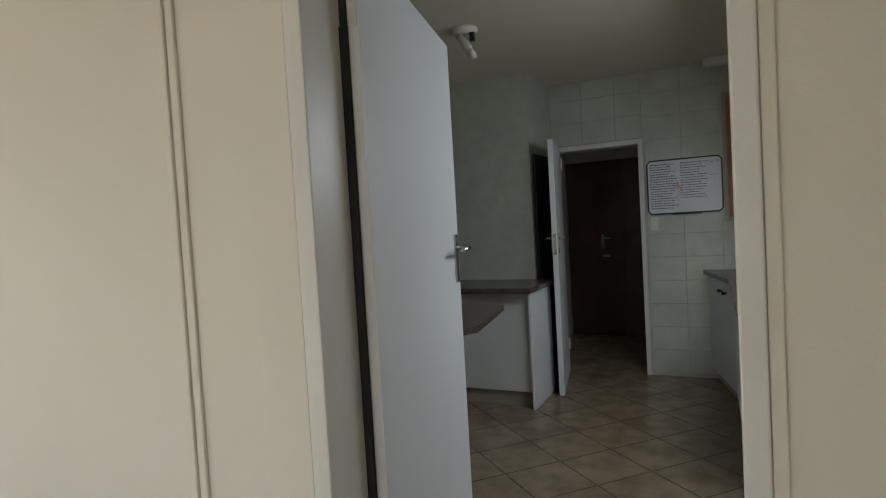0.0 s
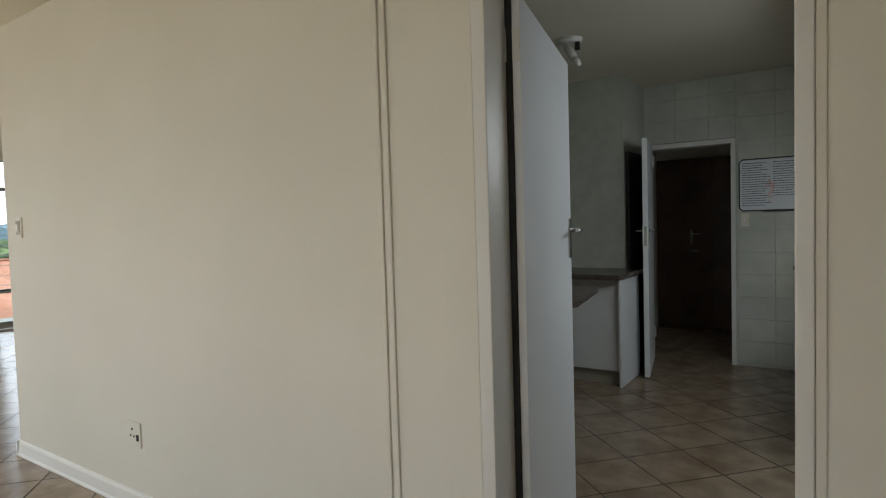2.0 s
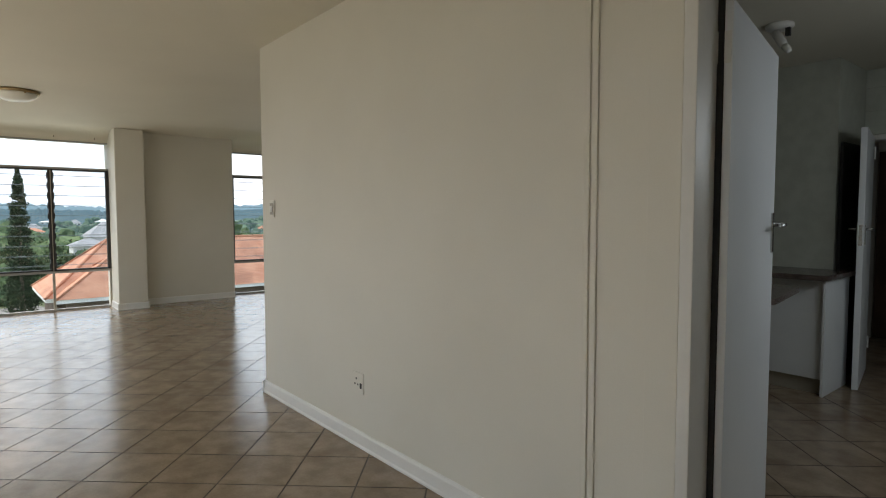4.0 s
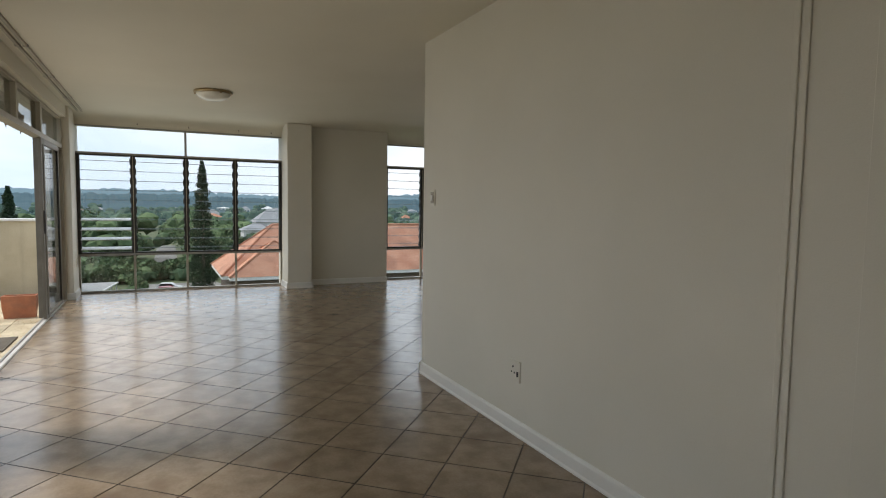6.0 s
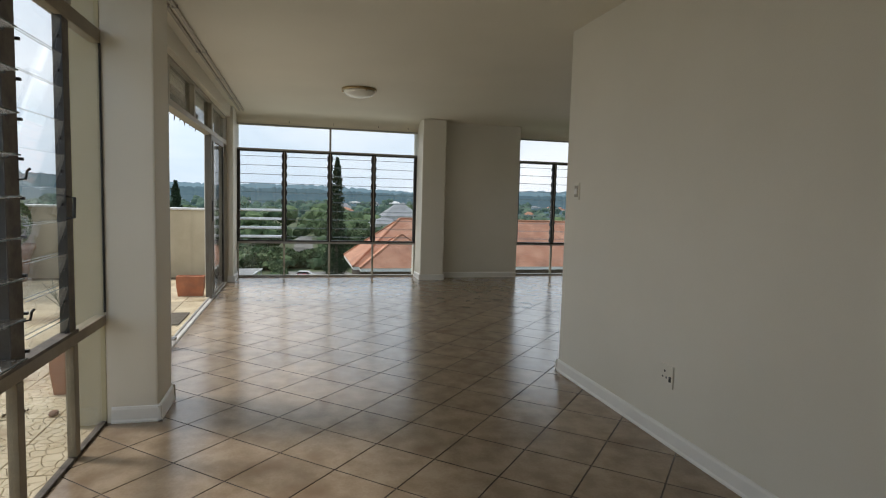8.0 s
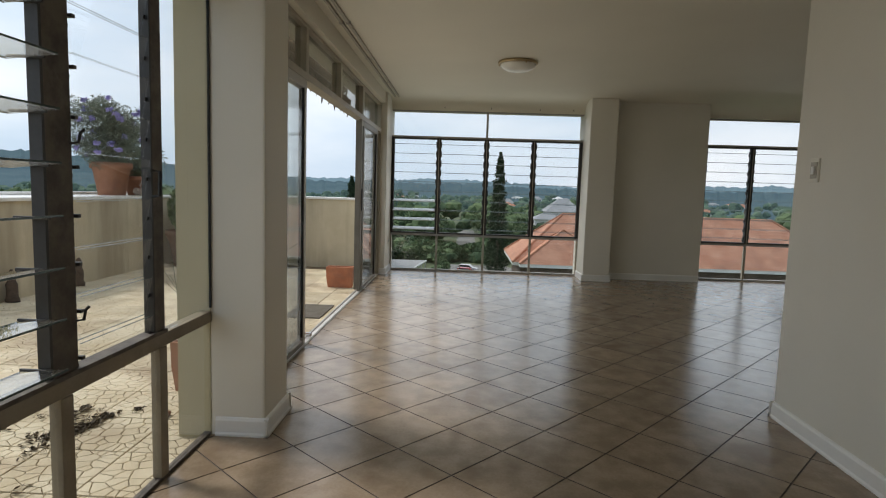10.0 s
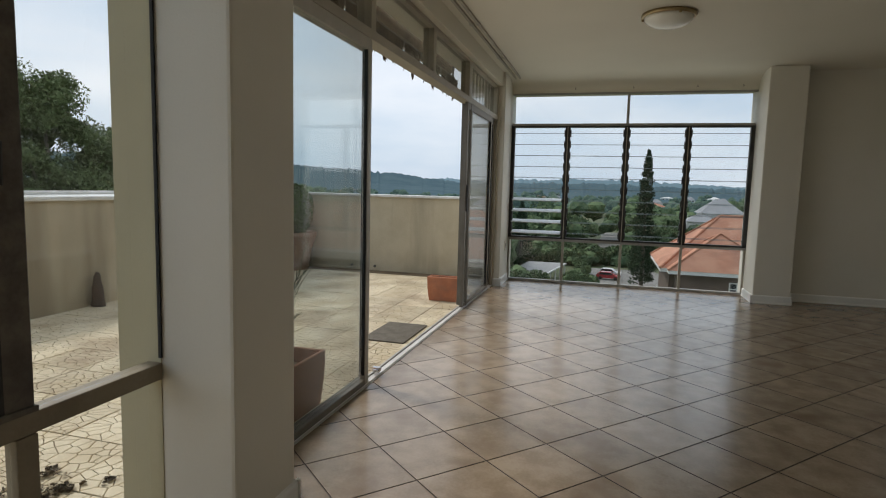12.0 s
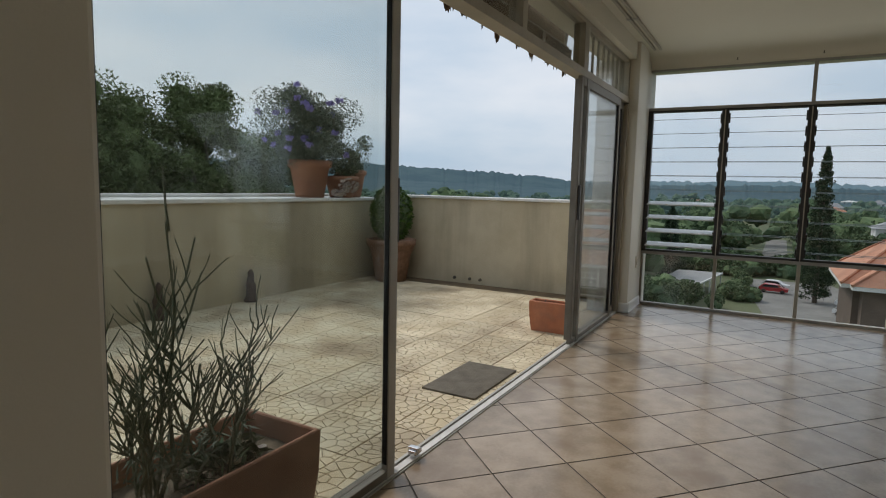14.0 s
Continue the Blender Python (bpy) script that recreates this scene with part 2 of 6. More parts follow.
# ---- mesh helpers ----
def bx(bm, x0, x1, y0, y1, z0, z1, bev=0.0):
    """Adds a box, its edges rounded by bev."""
    vs = [bm.verts.new(p) for p in ((x0, y0, z0), (x1, y0, z0), (x1, y1, z0), (x0, y1, z0), (x0, y0, z1), (x1, y0, z1), (x1, y1, z1), (x0, y1, z1))]
    fs = [bm.faces.new([vs[i] for i in q]) for q in ((0, 3, 2, 1), (4, 5, 6, 7), (0, 1, 5, 4), (1, 2, 6, 5), (2, 3, 7, 6), (3, 0, 4, 7))]
    if bev:
        es = list({e for f in fs for e in f.edges})
        bmesh.ops.bevel(bm, geom=es, offset=bev, segments=2, profile=0.6, affect="EDGES")
    return vs


def prism(bm, pts, z0, z1):
    """Adds an upright prism on the outline pts (anticlockwise)."""
    lo = [bm.verts.new((x, y, z0)) for x, y in pts]
    hi = [bm.verts.new((x, y, z1)) for x, y in pts]
    n = len(pts)
    bm.faces.new(lo[::-1])
    bm.faces.new(hi)
    for i in range(n):
        bm.faces.new((lo[i], lo[(i + 1) % n], hi[(i + 1) % n], hi[i]))


def lathe(bm, prof, seg=24, cx=0.0, cy=0.0):
    """Turns a profile of (radius, z) round the upright axis at cx, cy."""
    rings = []
    for r, z in prof:
        rings.append([bm.verts.new((cx + r * math.cos(2 * math.pi * i / seg), cy + r * math.sin(2 * math.pi * i / seg), z)) for i in range(seg)])
    for a, b in zip(rings, rings[1:]):
        for i in range(seg):
            j = (i + 1) % seg
            bm.faces.new((a[i], a[j], b[j], b[i]))
    bm.faces.new(rings[0][::-1])
    bm.faces.new(rings[-1])


def tube(bm, pts, radii, seg=6):
    """A tapered round limb along pts."""
    rings = []
    for k, p in enumerate(pts):
        p = Vector(p)
        d = Vector(pts[min(k + 1, len(pts) - 1)]) - Vector(pts[max(k - 1, 0)])
        d = d.normalized() if d.length > 1e-6 else Vector((0, 0, 1))
        u = d.orthogonal().normalized()
        v = d.cross(u)
        r = radii[k] if isinstance(radii, (list, tuple)) else radii
        rings.append([bm.verts.new(p + r * (math.cos(2 * math.pi * i / seg) * u + math.sin(2 * math.pi * i / seg) * v)) for i in range(seg)])
    for a, b in zip(rings, rings[1:]):
        for i in range(seg):
            j = (i + 1) % seg
            bm.faces.new((a[i], a[j], b[j], b[i]))
    bm.faces.new(rings[0][::-1])
    bm.faces.new(rings[-1])


ORIGIN = {}


def thing(name, at, label, category, group="", kind=""):
    """An Empty at a thing's base, to which its parts are parented."""
    ob = new(name)
    ob.location = at
    ob.empty_display_size = 0.1
    ORIGIN[ob.name] = Vector(at)
    return tagged(ob, label, category, group, kind)


def part(name, bm, mat, parent=None, label="", smooth=False):
    """Links a bmesh as one mesh object, under a thing or a part."""
    me = bpy.data.meshes.new(name)
    bmesh.ops.recalc_face_normals(bm, faces=bm.faces)
    bm.to_mesh(me)
    bm.free()
    me.materials.append(mat)
    if smooth:
        for p in me.polygons:
            p.use_smooth = True
    ob = new(name, me)
    if parent is not None:
        ob.parent = parent
        if parent.name in ORIGIN:
            ob.matrix_parent_inverse = Matrix.Translation(-ORIGIN[parent.name])
    return tagged(ob, label)


def boxpart(name, dims, mat, parent=None, label="", bev=0.0):
    bm = bmesh.new()
    bx(bm, *dims, bev)
    return part(name, bm, mat, parent, label)


def structure(name, boxes, mat, label, category, bev=0.0):
    bm = bmesh.new()
    for b in boxes:
        bx(bm, *b, bev)
    return tagged(part(name, bm, mat), label, category, kind="structure")


def leaf_cluster(bm, centre, radii, count, size, rnd, flat=0.45):
    """Many small leaves scattered in an uneven ball."""
    for _ in range(count):
        d = Vector((rnd.gauss(0, 1), rnd.gauss(0, 1), rnd.gauss(0, 1))).normalized()
        r = rnd.random() ** 0.45
        p = Vector(centre) + Vector((d.x * radii[0], d.y * radii[1], d.z * radii[2])) * r
        u = Vector((rnd.gauss(0, 1), rnd.gauss(0, 1), rnd.gauss(0, 1))).normalized()
        v = u.orthogonal().normalized()
        s = size * rnd.uniform(0.6, 1.3)
        a, b = u * s, v * s * flat
        vs = [bm.verts.new(q) for q in (p - a, p + b, p + a, p - b)]
        bm.faces.new(vs)



leaf_rs = np.random.RandomState(17)


def leaf_cloud(clusters, size, flat=0.45, shell=0.45):
    """Vertices and faces of many small leaves. clusters: rows of x, y, z, rx, ry, rz, count."""
    vs = []
    for x, y, z, rx, ry, rz, cnt in clusters:
        cnt = int(cnt)
        d = leaf_rs.normal(size=(cnt, 3))
        d /= np.linalg.norm(d, axis=1)[:, None]
        p = np.array([x, y, z]) + d * np.array([rx, ry, rz]) * (leaf_rs.random_sample(cnt) ** shell)[:, None]
        u = leaf_rs.normal(size=(cnt, 3))
        u /= np.linalg.norm(u, axis=1)[:, None]
        w = np.cross(u, leaf_rs.normal(size=(cnt, 3)))
        w /= np.linalg.norm(w, axis=1)[:, None] + 1e-9
        s = (size * leaf_rs.uniform(0.6, 1.3, cnt))[:, None]
        vs.append(np.stack([p - u * s, p + w * s * flat, p + u * s, p - w * s * flat], axis=1).reshape(-1, 3))
    v = np.concatenate(vs)
    return v, np.arange(len(v)).reshape(-1, 4)


def leaf_part(name, clusters, size, mat, parent, label="", flat=0.45, shell=0.45):
    """Leaves as one mesh under a plant."""
    v, f = leaf_cloud(clusters, size, flat, shell)
    me = bpy.data.meshes.new(name)
    me.from_pydata(v.tolist(), [], f.tolist())
    me.materials.append(mat)
    ob = new(name, me)
    if parent is not None:
        ob.parent = parent
        if parent.name in ORIGIN:
            ob.matrix_parent_inverse = Matrix.Translation(-ORIGIN[parent.name])
    return tagged(ob, label)


# ---- the large structure ----
CEIL = 2.62
floor = structure("floor", [(-9.76, 2.8, -2.06, 5.0, -0.25, -0.004), (-3.2, 1.4, 5.0, 7.6, -0.25, -0.004)], M_GROUT, "glossy beige-brown ceramic floor tiles laid diagonally", "floor")
structure("ceiling", [(-9.9, 2.9, -2.25, 4.9, CEIL, CEIL + 0.2), (-3.2, 1.4, 4.9, 7.7, CEIL, CEIL + 0.2)], M_CEIL, "cream painted smooth plaster ceiling", "ceiling")
# wall between lounge and kitchen, with the doorway
structure("wall_kitchen", [(-3.99, -0.66, 1.02, 1.13, -0.02, CEIL), (-0.66, -0.629, 1.02, 1.13, -0.02, CEIL), (0.19, 2.6, 1.02, 1.13, -0.02, CEIL), (-0.629, 0.19, 1.02, 1.13, 2.11, CEIL)],
          M_WALL, "cream painted plaster wall beside the kitchen doorway", "wall")
structure("wall_return", [(-3.99, -3.85, 1.13, 4.75, -0.02, CEIL)], M_WALL, "cream painted plaster wall", "wall")
structure("wall_east", [(2.6, 2.8, -2.25, 7.6, -0.02, CEIL)], M_WALL, "cream painted plaster wall", "wall")
structure("wall_north", [(-9.9, -3.86, 4.6, 4.75, -0.02, CEIL)], M_WALL, "cream painted plaster wall of the dining end", "wall")
structure("wall_south", [(0.1, 2.6, -2.25, -2.05, -0.3, CEIL)], M_WALL, "cream painted plaster wall", "wall")
# west side: the pier between the two windows, wall, beams
structure("wall_west", [(-9.9, -9.42, 1.30, 2.735, -0.3, CEIL), (-9.9, -9.735, 2.735, 2.80, -0.3, 2.45), (-9.9, -9.6, 4.3, 4.6, -0.3, CEIL)], M_WALL, "cream painted plaster wall between two windows", "wall")
structure("column_west", [(-9.9, -9.12, 0.95, 1.335, -0.3, CEIL)], M_WALL, "white painted square column beside the louvre window", "column", 0.012)
structure("column_corner", [(-9.9, -9.05, -2.35, -1.945, -0.3, CEIL)], M_WALL, "white painted corner column between sliding door and louvre window", "column", 0.012)
structure("column_terrace", [(-3.785, -3.42, -2.15, -1.775, -0.3, CEIL)], M_WALL, "white painted column between louvre window and sliding door", "column", 0.012)
structure("column_terrace_outer", [(-3.78, -3.4165, -2.21, -2.151, -0.3, CEIL), (-3.4205, -3.4165, -2.1508, -2.045, -0.3, CEIL)], M_OLIVE, "cream plastered outer face of the column", "column")
structure("beam_west", [(-9.9, -9.6, -1.945, 0.95, 2.45, CEIL), (-9.9, -9.6, 2.735, 4.3, 2.45, CEIL)], M_CEIL, "cream painted beam over the windows", "beam")
structure("beam_south", [(-9.05, -3.785, -2.3, -1.98, 2.46, CEIL), (-3.42, 0.1, -2.3, -2.0, 2.5, CEIL)], M_CEIL, "cream painted beam over the glazed doors", "beam")


def coving(x, y0, y1, run, drop):
    """Plaster swept in a hollow curve from a beam's face up into the ceiling."""
    bm = bmesh.new()
    n = 10
    rows = []
    for y in (y0, y1):
        rows.append([bm.verts.new((x + run * (1 - math.cos(0.5 * math.pi * i / n)), y, CEIL - drop + drop * math.sin(0.5 * math.pi * i / n))) for i in range(n + 1)])
    for i in range(n):
        bm.faces.new((rows[0][i], rows[0][i + 1], rows[1][i + 1], rows[1][i]))
    for f in bm.faces:
        f.normal_flip()
    return tagged(part("trim", bm, M_CEIL, smooth=True), "cream plaster curving from the window head into the ceiling", "coving", kind="structure")


coving(-9.601, -1.945, 0.95, 0.42, 0.155)
coving(-9.601, 2.735, 4.3, 0.42, 0.155)

# kitchen and corridor shell
structure("wall_kitchen_west", [(-3.2, -3.0, 1.13, 7.6, -0.02, CEIL), (-3.0, -1.30, 4.70, 5.5, -0.02, CEIL)], M_KGROUT, "pale tiled kitchen wall behind the counter", "wall")
structure("wall_kitchen_north", [(-1.30, -0.50, 5.37, 5.5, 2.06, CEIL), (-0.50, 0.12, 5.37, 5.5, -0.02, CEIL), (0.12, 0.56, 5.37, 5.5, -0.02, 1.31), (0.12, 0.56, 5.37, 5.5, 2.36, CEIL), (0.56, 0.9, 5.37, 5.5, -0.02, CEIL)],
          M_KGROUT, "pale green-white tiled kitchen wall with a doorway", "wall")
structure("wall_kitchen_east", [(0.75, 0.9, 1.13, 5.37, -0.02, CEIL)], M_KTILE, "pale tiled kitchen wall", "wall")
structure("wall_corridor", [(-1.75, -1.6, 5.5, 7.4, -0.02, CEIL), (-0.35, -0.2, 5.5, 7.4, -0.02, CEIL), (-1.75, -0.2, 7.05, 7.2, -0.02, CEIL)], M_WALL, "dim painted corridor wall", "wall")

# skirting boards: upright board with a bead at its foot
SKIRT = ((0, 0), (0.020, 0), (0.020, 0.010), (0.015, 0.020), (0.013, 0.078), (0.008, 0.090), (0, 0.094))


def skirting(p, q, side):
    """A skirting board from p to q; side: unit vector into the room."""
    bm = bmesh.new()
    rows = []
    for e in (p, q):
        rows.append([bm.verts.new((e[0] + side[0] * d, e[1] + side[1] * d, z)) for d, z in SKIRT])
    n = len(SKIRT)
    for i in range(n):
        bm.faces.new((rows[0][i], rows[0][(i + 1) % n], rows[1][(i + 1) % n], rows[1][i]))
    bm.faces.new(rows[0])
    bm.faces.new(rows[1][::-1])
    return tagged(part("baseboard", bm, M_TRIM), "white painted wooden skirting board", "skirting board", kind="structure")


K = 0.020
skirting((-3.99 - K, 1.02), (-0.955, 1.02), (0, -1))
skirting((-3.99, 1.02 - K), (-3.99, 4.6), (-1, 0))
skirting((0.25, 1.02), (2.6, 1.02), (0, -1))
skirting((2.6, 1.02), (2.6, -2.05), (-1, 0))
skirting((-9.6, 4.6), (-4.0, 4.6), (0, -1))
skirting((-9.42, 1.335), (-9.42, 2.735), (1, 0))
skirting((-9.12, 0.95 - K), (-9.12, 1.335 + K), (1, 0))
skirting((-9.12 + K, 0.95), (-9.6, 0.95), (0, -1))
skirting((-9.12 + K, 1.335), (-9.42, 1.335), (0, 1))
skirting((-9.05 + K, -1.945), (-9.6, -1.945), (0, 1))
skirting((-9.05, -1.945 + K), (-9.05, -2.03), (1, 0))
skirting((-3.42 + K, -1.775), (-3.785 - K, -1.775), (0, 1))
skirting((-3.42, -1.775 + K), (-3.42, -2.02), (1, 0))
skirting((-3.785, -1.775 + K), (-3.785, -2.02), (-1, 0))

# bead mouldings and cover strips on the wall beside the doorway
for x in (-0.997, -0.963):
    bm = bmesh.new()
    bx(bm, x - 0.012, x + 0.012, 1.011, 1.021, 0.0, CEIL, 0.005)
    tagged(part("trim", bm, M_WALL), "cream painted half-round bead running up the wall", "moulding", kind="structure")
structure("door_cover_strip", [(-0.748, -0.631, 1.006, 1.021, 0.0, CEIL)], M_WALL, "cream painted flat cover board beside the doorway", "moulding", 0.003)
structure("door_cover_strip_east", [(0.2005, 0.222, 1.015, 1.021, 0.0, CEIL)], M_WALL, "cream painted flat cover board beside the doorway", "moulding", 0.003)

# kitchen door: steel frame, open leaf
frame_1 = thing("door_frame", (-0.2, 1.1, 0), "white painted steel door frame of the kitchen", "door frame", kind="structure")
boxpart("jamb", (-0.630, -0.5855, 1.004, 1.133, 0, 2.10), M_FRAME, frame_1, bev=0.004)
boxpart("jamb", (0.163, 0.200, 1.010, 1.133, 0, 2.10), M_FRAME, frame_1, bev=0.004)
# Black strip paints the dark gap between jamb and leaf.
boxpart("door_gap_strip", (-0.622, -0.568, 1.1335, 1.142, 0.01, 2.09), M_RUBBER, frame_1, "black strip standing in for the dark gap at the hinge")
boxpart("head", (-0.5855, 0.163, 1.012, 1.131, 2.075, 2.10), M_FRAME, frame_1, bev=0.004)


def lever_handle(parent, mat, plate=0.17):
    """Back plate and lever on both faces of a leaf that lies along +x from its hinge, faces at y = 0 and 0.042."""
    for s, y0 in ((1, 0.042), (-1, 0.0)):
        bm = bmesh.new()
        bx(bm, 0, 0.036, min(y0, y0 + s * 0.008), max(y0, y0 + s * 0.008), -plate / 2, plate / 2, 0.003)
        plate_ob = part("handle_plate", bm, mat, parent, "chrome handle plate")
        bm = bmesh.new()
        tube(bm, [(0.018, y0 + s * 0.006, 0.035), (0.018, y0 + s * 0.045, 0.035), (0.008, y0 + s * 0.052, 0.035), (-0.10, y0 + s * 0.052, 0.032)], [0.009, 0.009, 0.0095, 0.0075], 8)
        lever = part("lever", bm, mat, plate_ob, "chrome lever", True)
        yield plate_ob
        yield lever


def door_leaf(name, hinge, angle, width, label, mat, handle_z, hinges=(0.25, 1.9), top=2.03):
    """A flush leaf along +x from its hinge, 42 mm thick, turned by angle about the hinge."""
    ob = new(name)
    ORIGIN[ob.name] = Vector((0, 0, 0))
    tagged(ob, label, "door", kind="structure")
    bm = bmesh.new()
    bx(bm, 0.0, width, 0.0, 0.042, 0.008, top, 0.003)
    part("leaf", bm, mat, ob)
    for z in hinges:
        bm = bmesh.new()
        tube(bm, [(-0.006, 0.048, z - 0.05), (-0.006, 0.048, z + 0.05)], 0.007, 8)
        bx(bm, -0.004, 0.0, 0.004, 0.044, z - 0.05, z + 0.05)
        part("hinge", bm, M_FRAME, ob, "white painted steel hinge")
    bm = bmesh.new()
    bx(bm, width - 0.0005, width + 0.0015, 0.010, 0.032, handle_z - 0.09, handle_z + 0.07)
    part("lock_plate", bm, M_CHROME, ob, "steel lock face plate")
    for p in lever_handle(ob, M_CHROME):
        if p.parent is ob:
            p.location = (width - 0.075, 0, handle_z)
    ob.matrix_world = pose(*hinge, 0, 0, angle)
    return ob


door_leaf("door_1", (-0.545, 1.150, 0.0), 102.45, 0.868, "white painted flush kitchen door standing open", M_DOOR, 1.29, hinges=(0.25, 1.90), top=2.05)
door_leaf("door_2", (-1.257, 5.34, 0.0), 281.0, 0.82, "white painted flush inner door standing open", M_DOOR, 1.22)
frame_2 = thing("door_frame", (-0.9, 5.43, 0), "white painted door frame at the far kitchen wall", "door frame", kind="structure")
boxpart("jamb", (-1.30, -1.262, 5.345, 5.51, 0, 2.055), M_FRAME, frame_2, bev=0.004)
boxpart("jamb", (-0.538, -0.50, 5.345, 5.51, 0, 2.055), M_FRAME, frame_2, bev=0.004)
boxpart("head", (-1.262, -0.538, 5.347, 5.51, 2.01, 2.055), M_FRAME, frame_2, bev=0.004)


# ---- glazing ----
def pane(name, dims, mat, parent, label=""):
    ob = boxpart(name, dims, mat, parent, label)
    ob.visible_shadow = False
    return ob


def blade_mesh(width, height=0.152, thick=0.008):
    """One louvre blade along x, its upper edge at the pivot side; edges bevelled."""
    me = bpy.data.meshes.new("louvre_blade")
    bm = bmesh.new()
    bx(bm, -width / 2, width / 2, -thick / 2, thick / 2, -height / 2, height / 2, 0.0015)
    for f in bm.faces:
        c = f.calc_center_median()
        f.material_index = 1 if abs(f.normal.z) > 0.5 and abs(c.z) > height / 2 - 0.003 else 0
    bm.to_mesh(me)
    bm.free()
    me.materials.append(M_LOUVRE)
    me.materials.append(M_EDGE)
    return me


def louvre_bay(parent, along, a0, a1, plane, z0, z1, count, tilts, inward, thick=0.008, grip=0.02, lapped=False, glazing=None):
    """Blades and clips of one bay. along: 'x' or 'y'; inward: the sign of the room's side."""
    w = a1 - a0
    me = blade_mesh(w - 0.012, 0.152, thick)
    # Widely opened lapped blades take opaque white in place of clear glass.
    white_me = me.copy()
    white_me.materials[0] = M_WHITE_BLADE
    white_me.materials[1] = M_WHITE_BLADE
    pitch = (z1 - z0) / count
    if glazing:
        me.materials[0] = glazing
    half = blade_mesh(w - 0.012, 0.074, thick)
    clip_bm = bmesh.new()
    bx(clip_bm, -0.006, 0.006, -0.4 * grip, 0.4 * grip, -grip, grip, 0.003)
    clip_me = bpy.data.meshes.new("louvre_clip")
    clip_bm.to_mesh(clip_me)
    clip_bm.free()
    clip_me.materials.append(M_BLACK)
    for k in range(count):
        zc = z0 + (k + 0.5) * pitch
        tilt = tilts(k)
        rz = 0 if along == "x" else 90
        sgn = inward if along == "x" else -inward
        rows = [(me, 0, "louvre_blade", zc)]
        if lapped and tilt < 70:
            rows = [(me, 0, "louvre_blade", zc - 0.5 * pitch)] if k else [(half, 0, "louvre_blade", zc - 0.25 * pitch)]
            if k == count - 1:
                rows.append((half, 0, "louvre_blade", zc + 0.25 * pitch))
        for mesh, off, nm, zb in (*rows, (clip_me, -w / 2 + 0.006, "louvre_clip", zc), (clip_me, w / 2 - 0.006, "louvre_clip", zc)):
            ob = new(nm, mesh)
            c = (a0 + a1) / 2 + off
            here = (c, plane, zb) if along == "x" else (plane, c, zb)
            ob.parent = parent
            ob.matrix_parent_inverse = Matrix.Translation(-ORIGIN[parent.name])
            ob.matrix_basis = pose(*here, 0, 0, rz) @ pose(0, 0, 0, -sgn * tilt, 0, 0)
            if nm == "louvre_blade" and tilt > 70 and lapped:
                ob.data = white_me
                ob["label"] = "opaque white louvre blade tilted open"
            elif nm == "louvre_blade":
                ob.visible_shadow = False


def west_window(name, y0, y1, plane, splits, label, open_bay):
    """Louvre window in the west wall: fixed lights below and above, louvre bays between."""
    win = thing(name, (plane, (y0 + y1) / 2, 0), label, "window", kind="structure")
    fx = (plane - 0.03, plane + 0.03)
    boxpart("sill_rail", (*fx, y0, y1, 0.0, 0.028), M_STEEL, win, bev=0.003)
    boxpart("lower_rail", (*fx, y0, y1, 0.545, 0.578), M_STEEL, win, bev=0.003)
    boxpart("upper_rail", (*fx, y0, y1, 2.035, 2.065), M_STEEL, win, bev=0.003)
    boxpart("louvre_head", (plane - 0.028, plane + 0.034, y0, y1, 2.018, 2.0345), M_STILE, win, "dark louvre head")
    boxpart("louvre_foot", (plane - 0.028, plane + 0.034, y0, y1, 0.5785, 0.60), M_STILE, win, "dark louvre foot")
    boxpart("head_rail", (*fx, y0, y1, 2.43, 2.449), M_STEEL, win, bev=0.003)
    edges = [y0] + splits + [y1]
    for i, y in enumerate(edges):
        a = 0.0 if i == 0 else 0.016
        b = 0.0 if i == len(edges) - 1 else 0.016
        if i == 0:
            b = 0.022
        if i == len(edges) - 1:
            a = 0.022
        boxpart("lower_mullion", (plane - 0.02, plane + 0.02, y - a, y + b, 0.028, 0.545), M_CREAMF, win, "pale mullion of the lower lights", 0.003)
        if 0 < i < len(edges) - 1:
            boxpart("mullion_strip", (plane + 0.0345, plane + 0.040, y - 0.005, y + 0.005, 0.578, 2.02), M_CREAMF, win, "pale strip between the stiles")
        boxpart("louvre_stile", (plane - 0.028, plane + 0.034, y - a * 2.0, y + b * 2.0, 0.578, 2.02), M_STILE, win, "dark steel louvre stile", 0.003)
    mid = splits[len(splits) // 2]
    if len(splits) == 1:
        pane("pane", (plane - 0.003, plane + 0.003, y0 + 0.016, y1 - 0.016, 2.06, 2.432), M_GLASS, win)
    else:
        boxpart("top_mullion", (plane - 0.02, plane + 0.02, mid - 0.016, mid + 0.016, 2.062, 2.43), M_STEEL, win, bev=0.003)
    for a, b in ((y0, mid), (mid, y1)) if len(splits) > 1 else ():
        pane("pane", (plane - 0.003, plane + 0.003, a + 0.016, b - 0.016, 2.06, 2.432), M_GLASS, win)
    for i, (a, b) in enumerate(zip(edges, edges[1:])):
        pane("pane", (plane - 0.003, plane + 0.003, a + 0.014, b - 0.014, 0.026, 0.547), M_GLASS, win)
        louvre_bay(win, "y", a + 0.032, b - 0.032, plane - 0.004, 0.585, 2.015, 10, (lambda k: 101 if k < 4 else 27) if i == open_bay else (lambda k: 27), 1, 0.011, 0.045, True)
    return win


west_window("window_1", -1.945, 0.95, -9.635, [-1.222, -0.497, 0.222], "tall steel window with glass louvres over fixed lower lights", 0)
west_window("window_2", 2.80, 4.30, -9.70, [3.52], "narrow steel window with glass louvres at the dining end", 9)

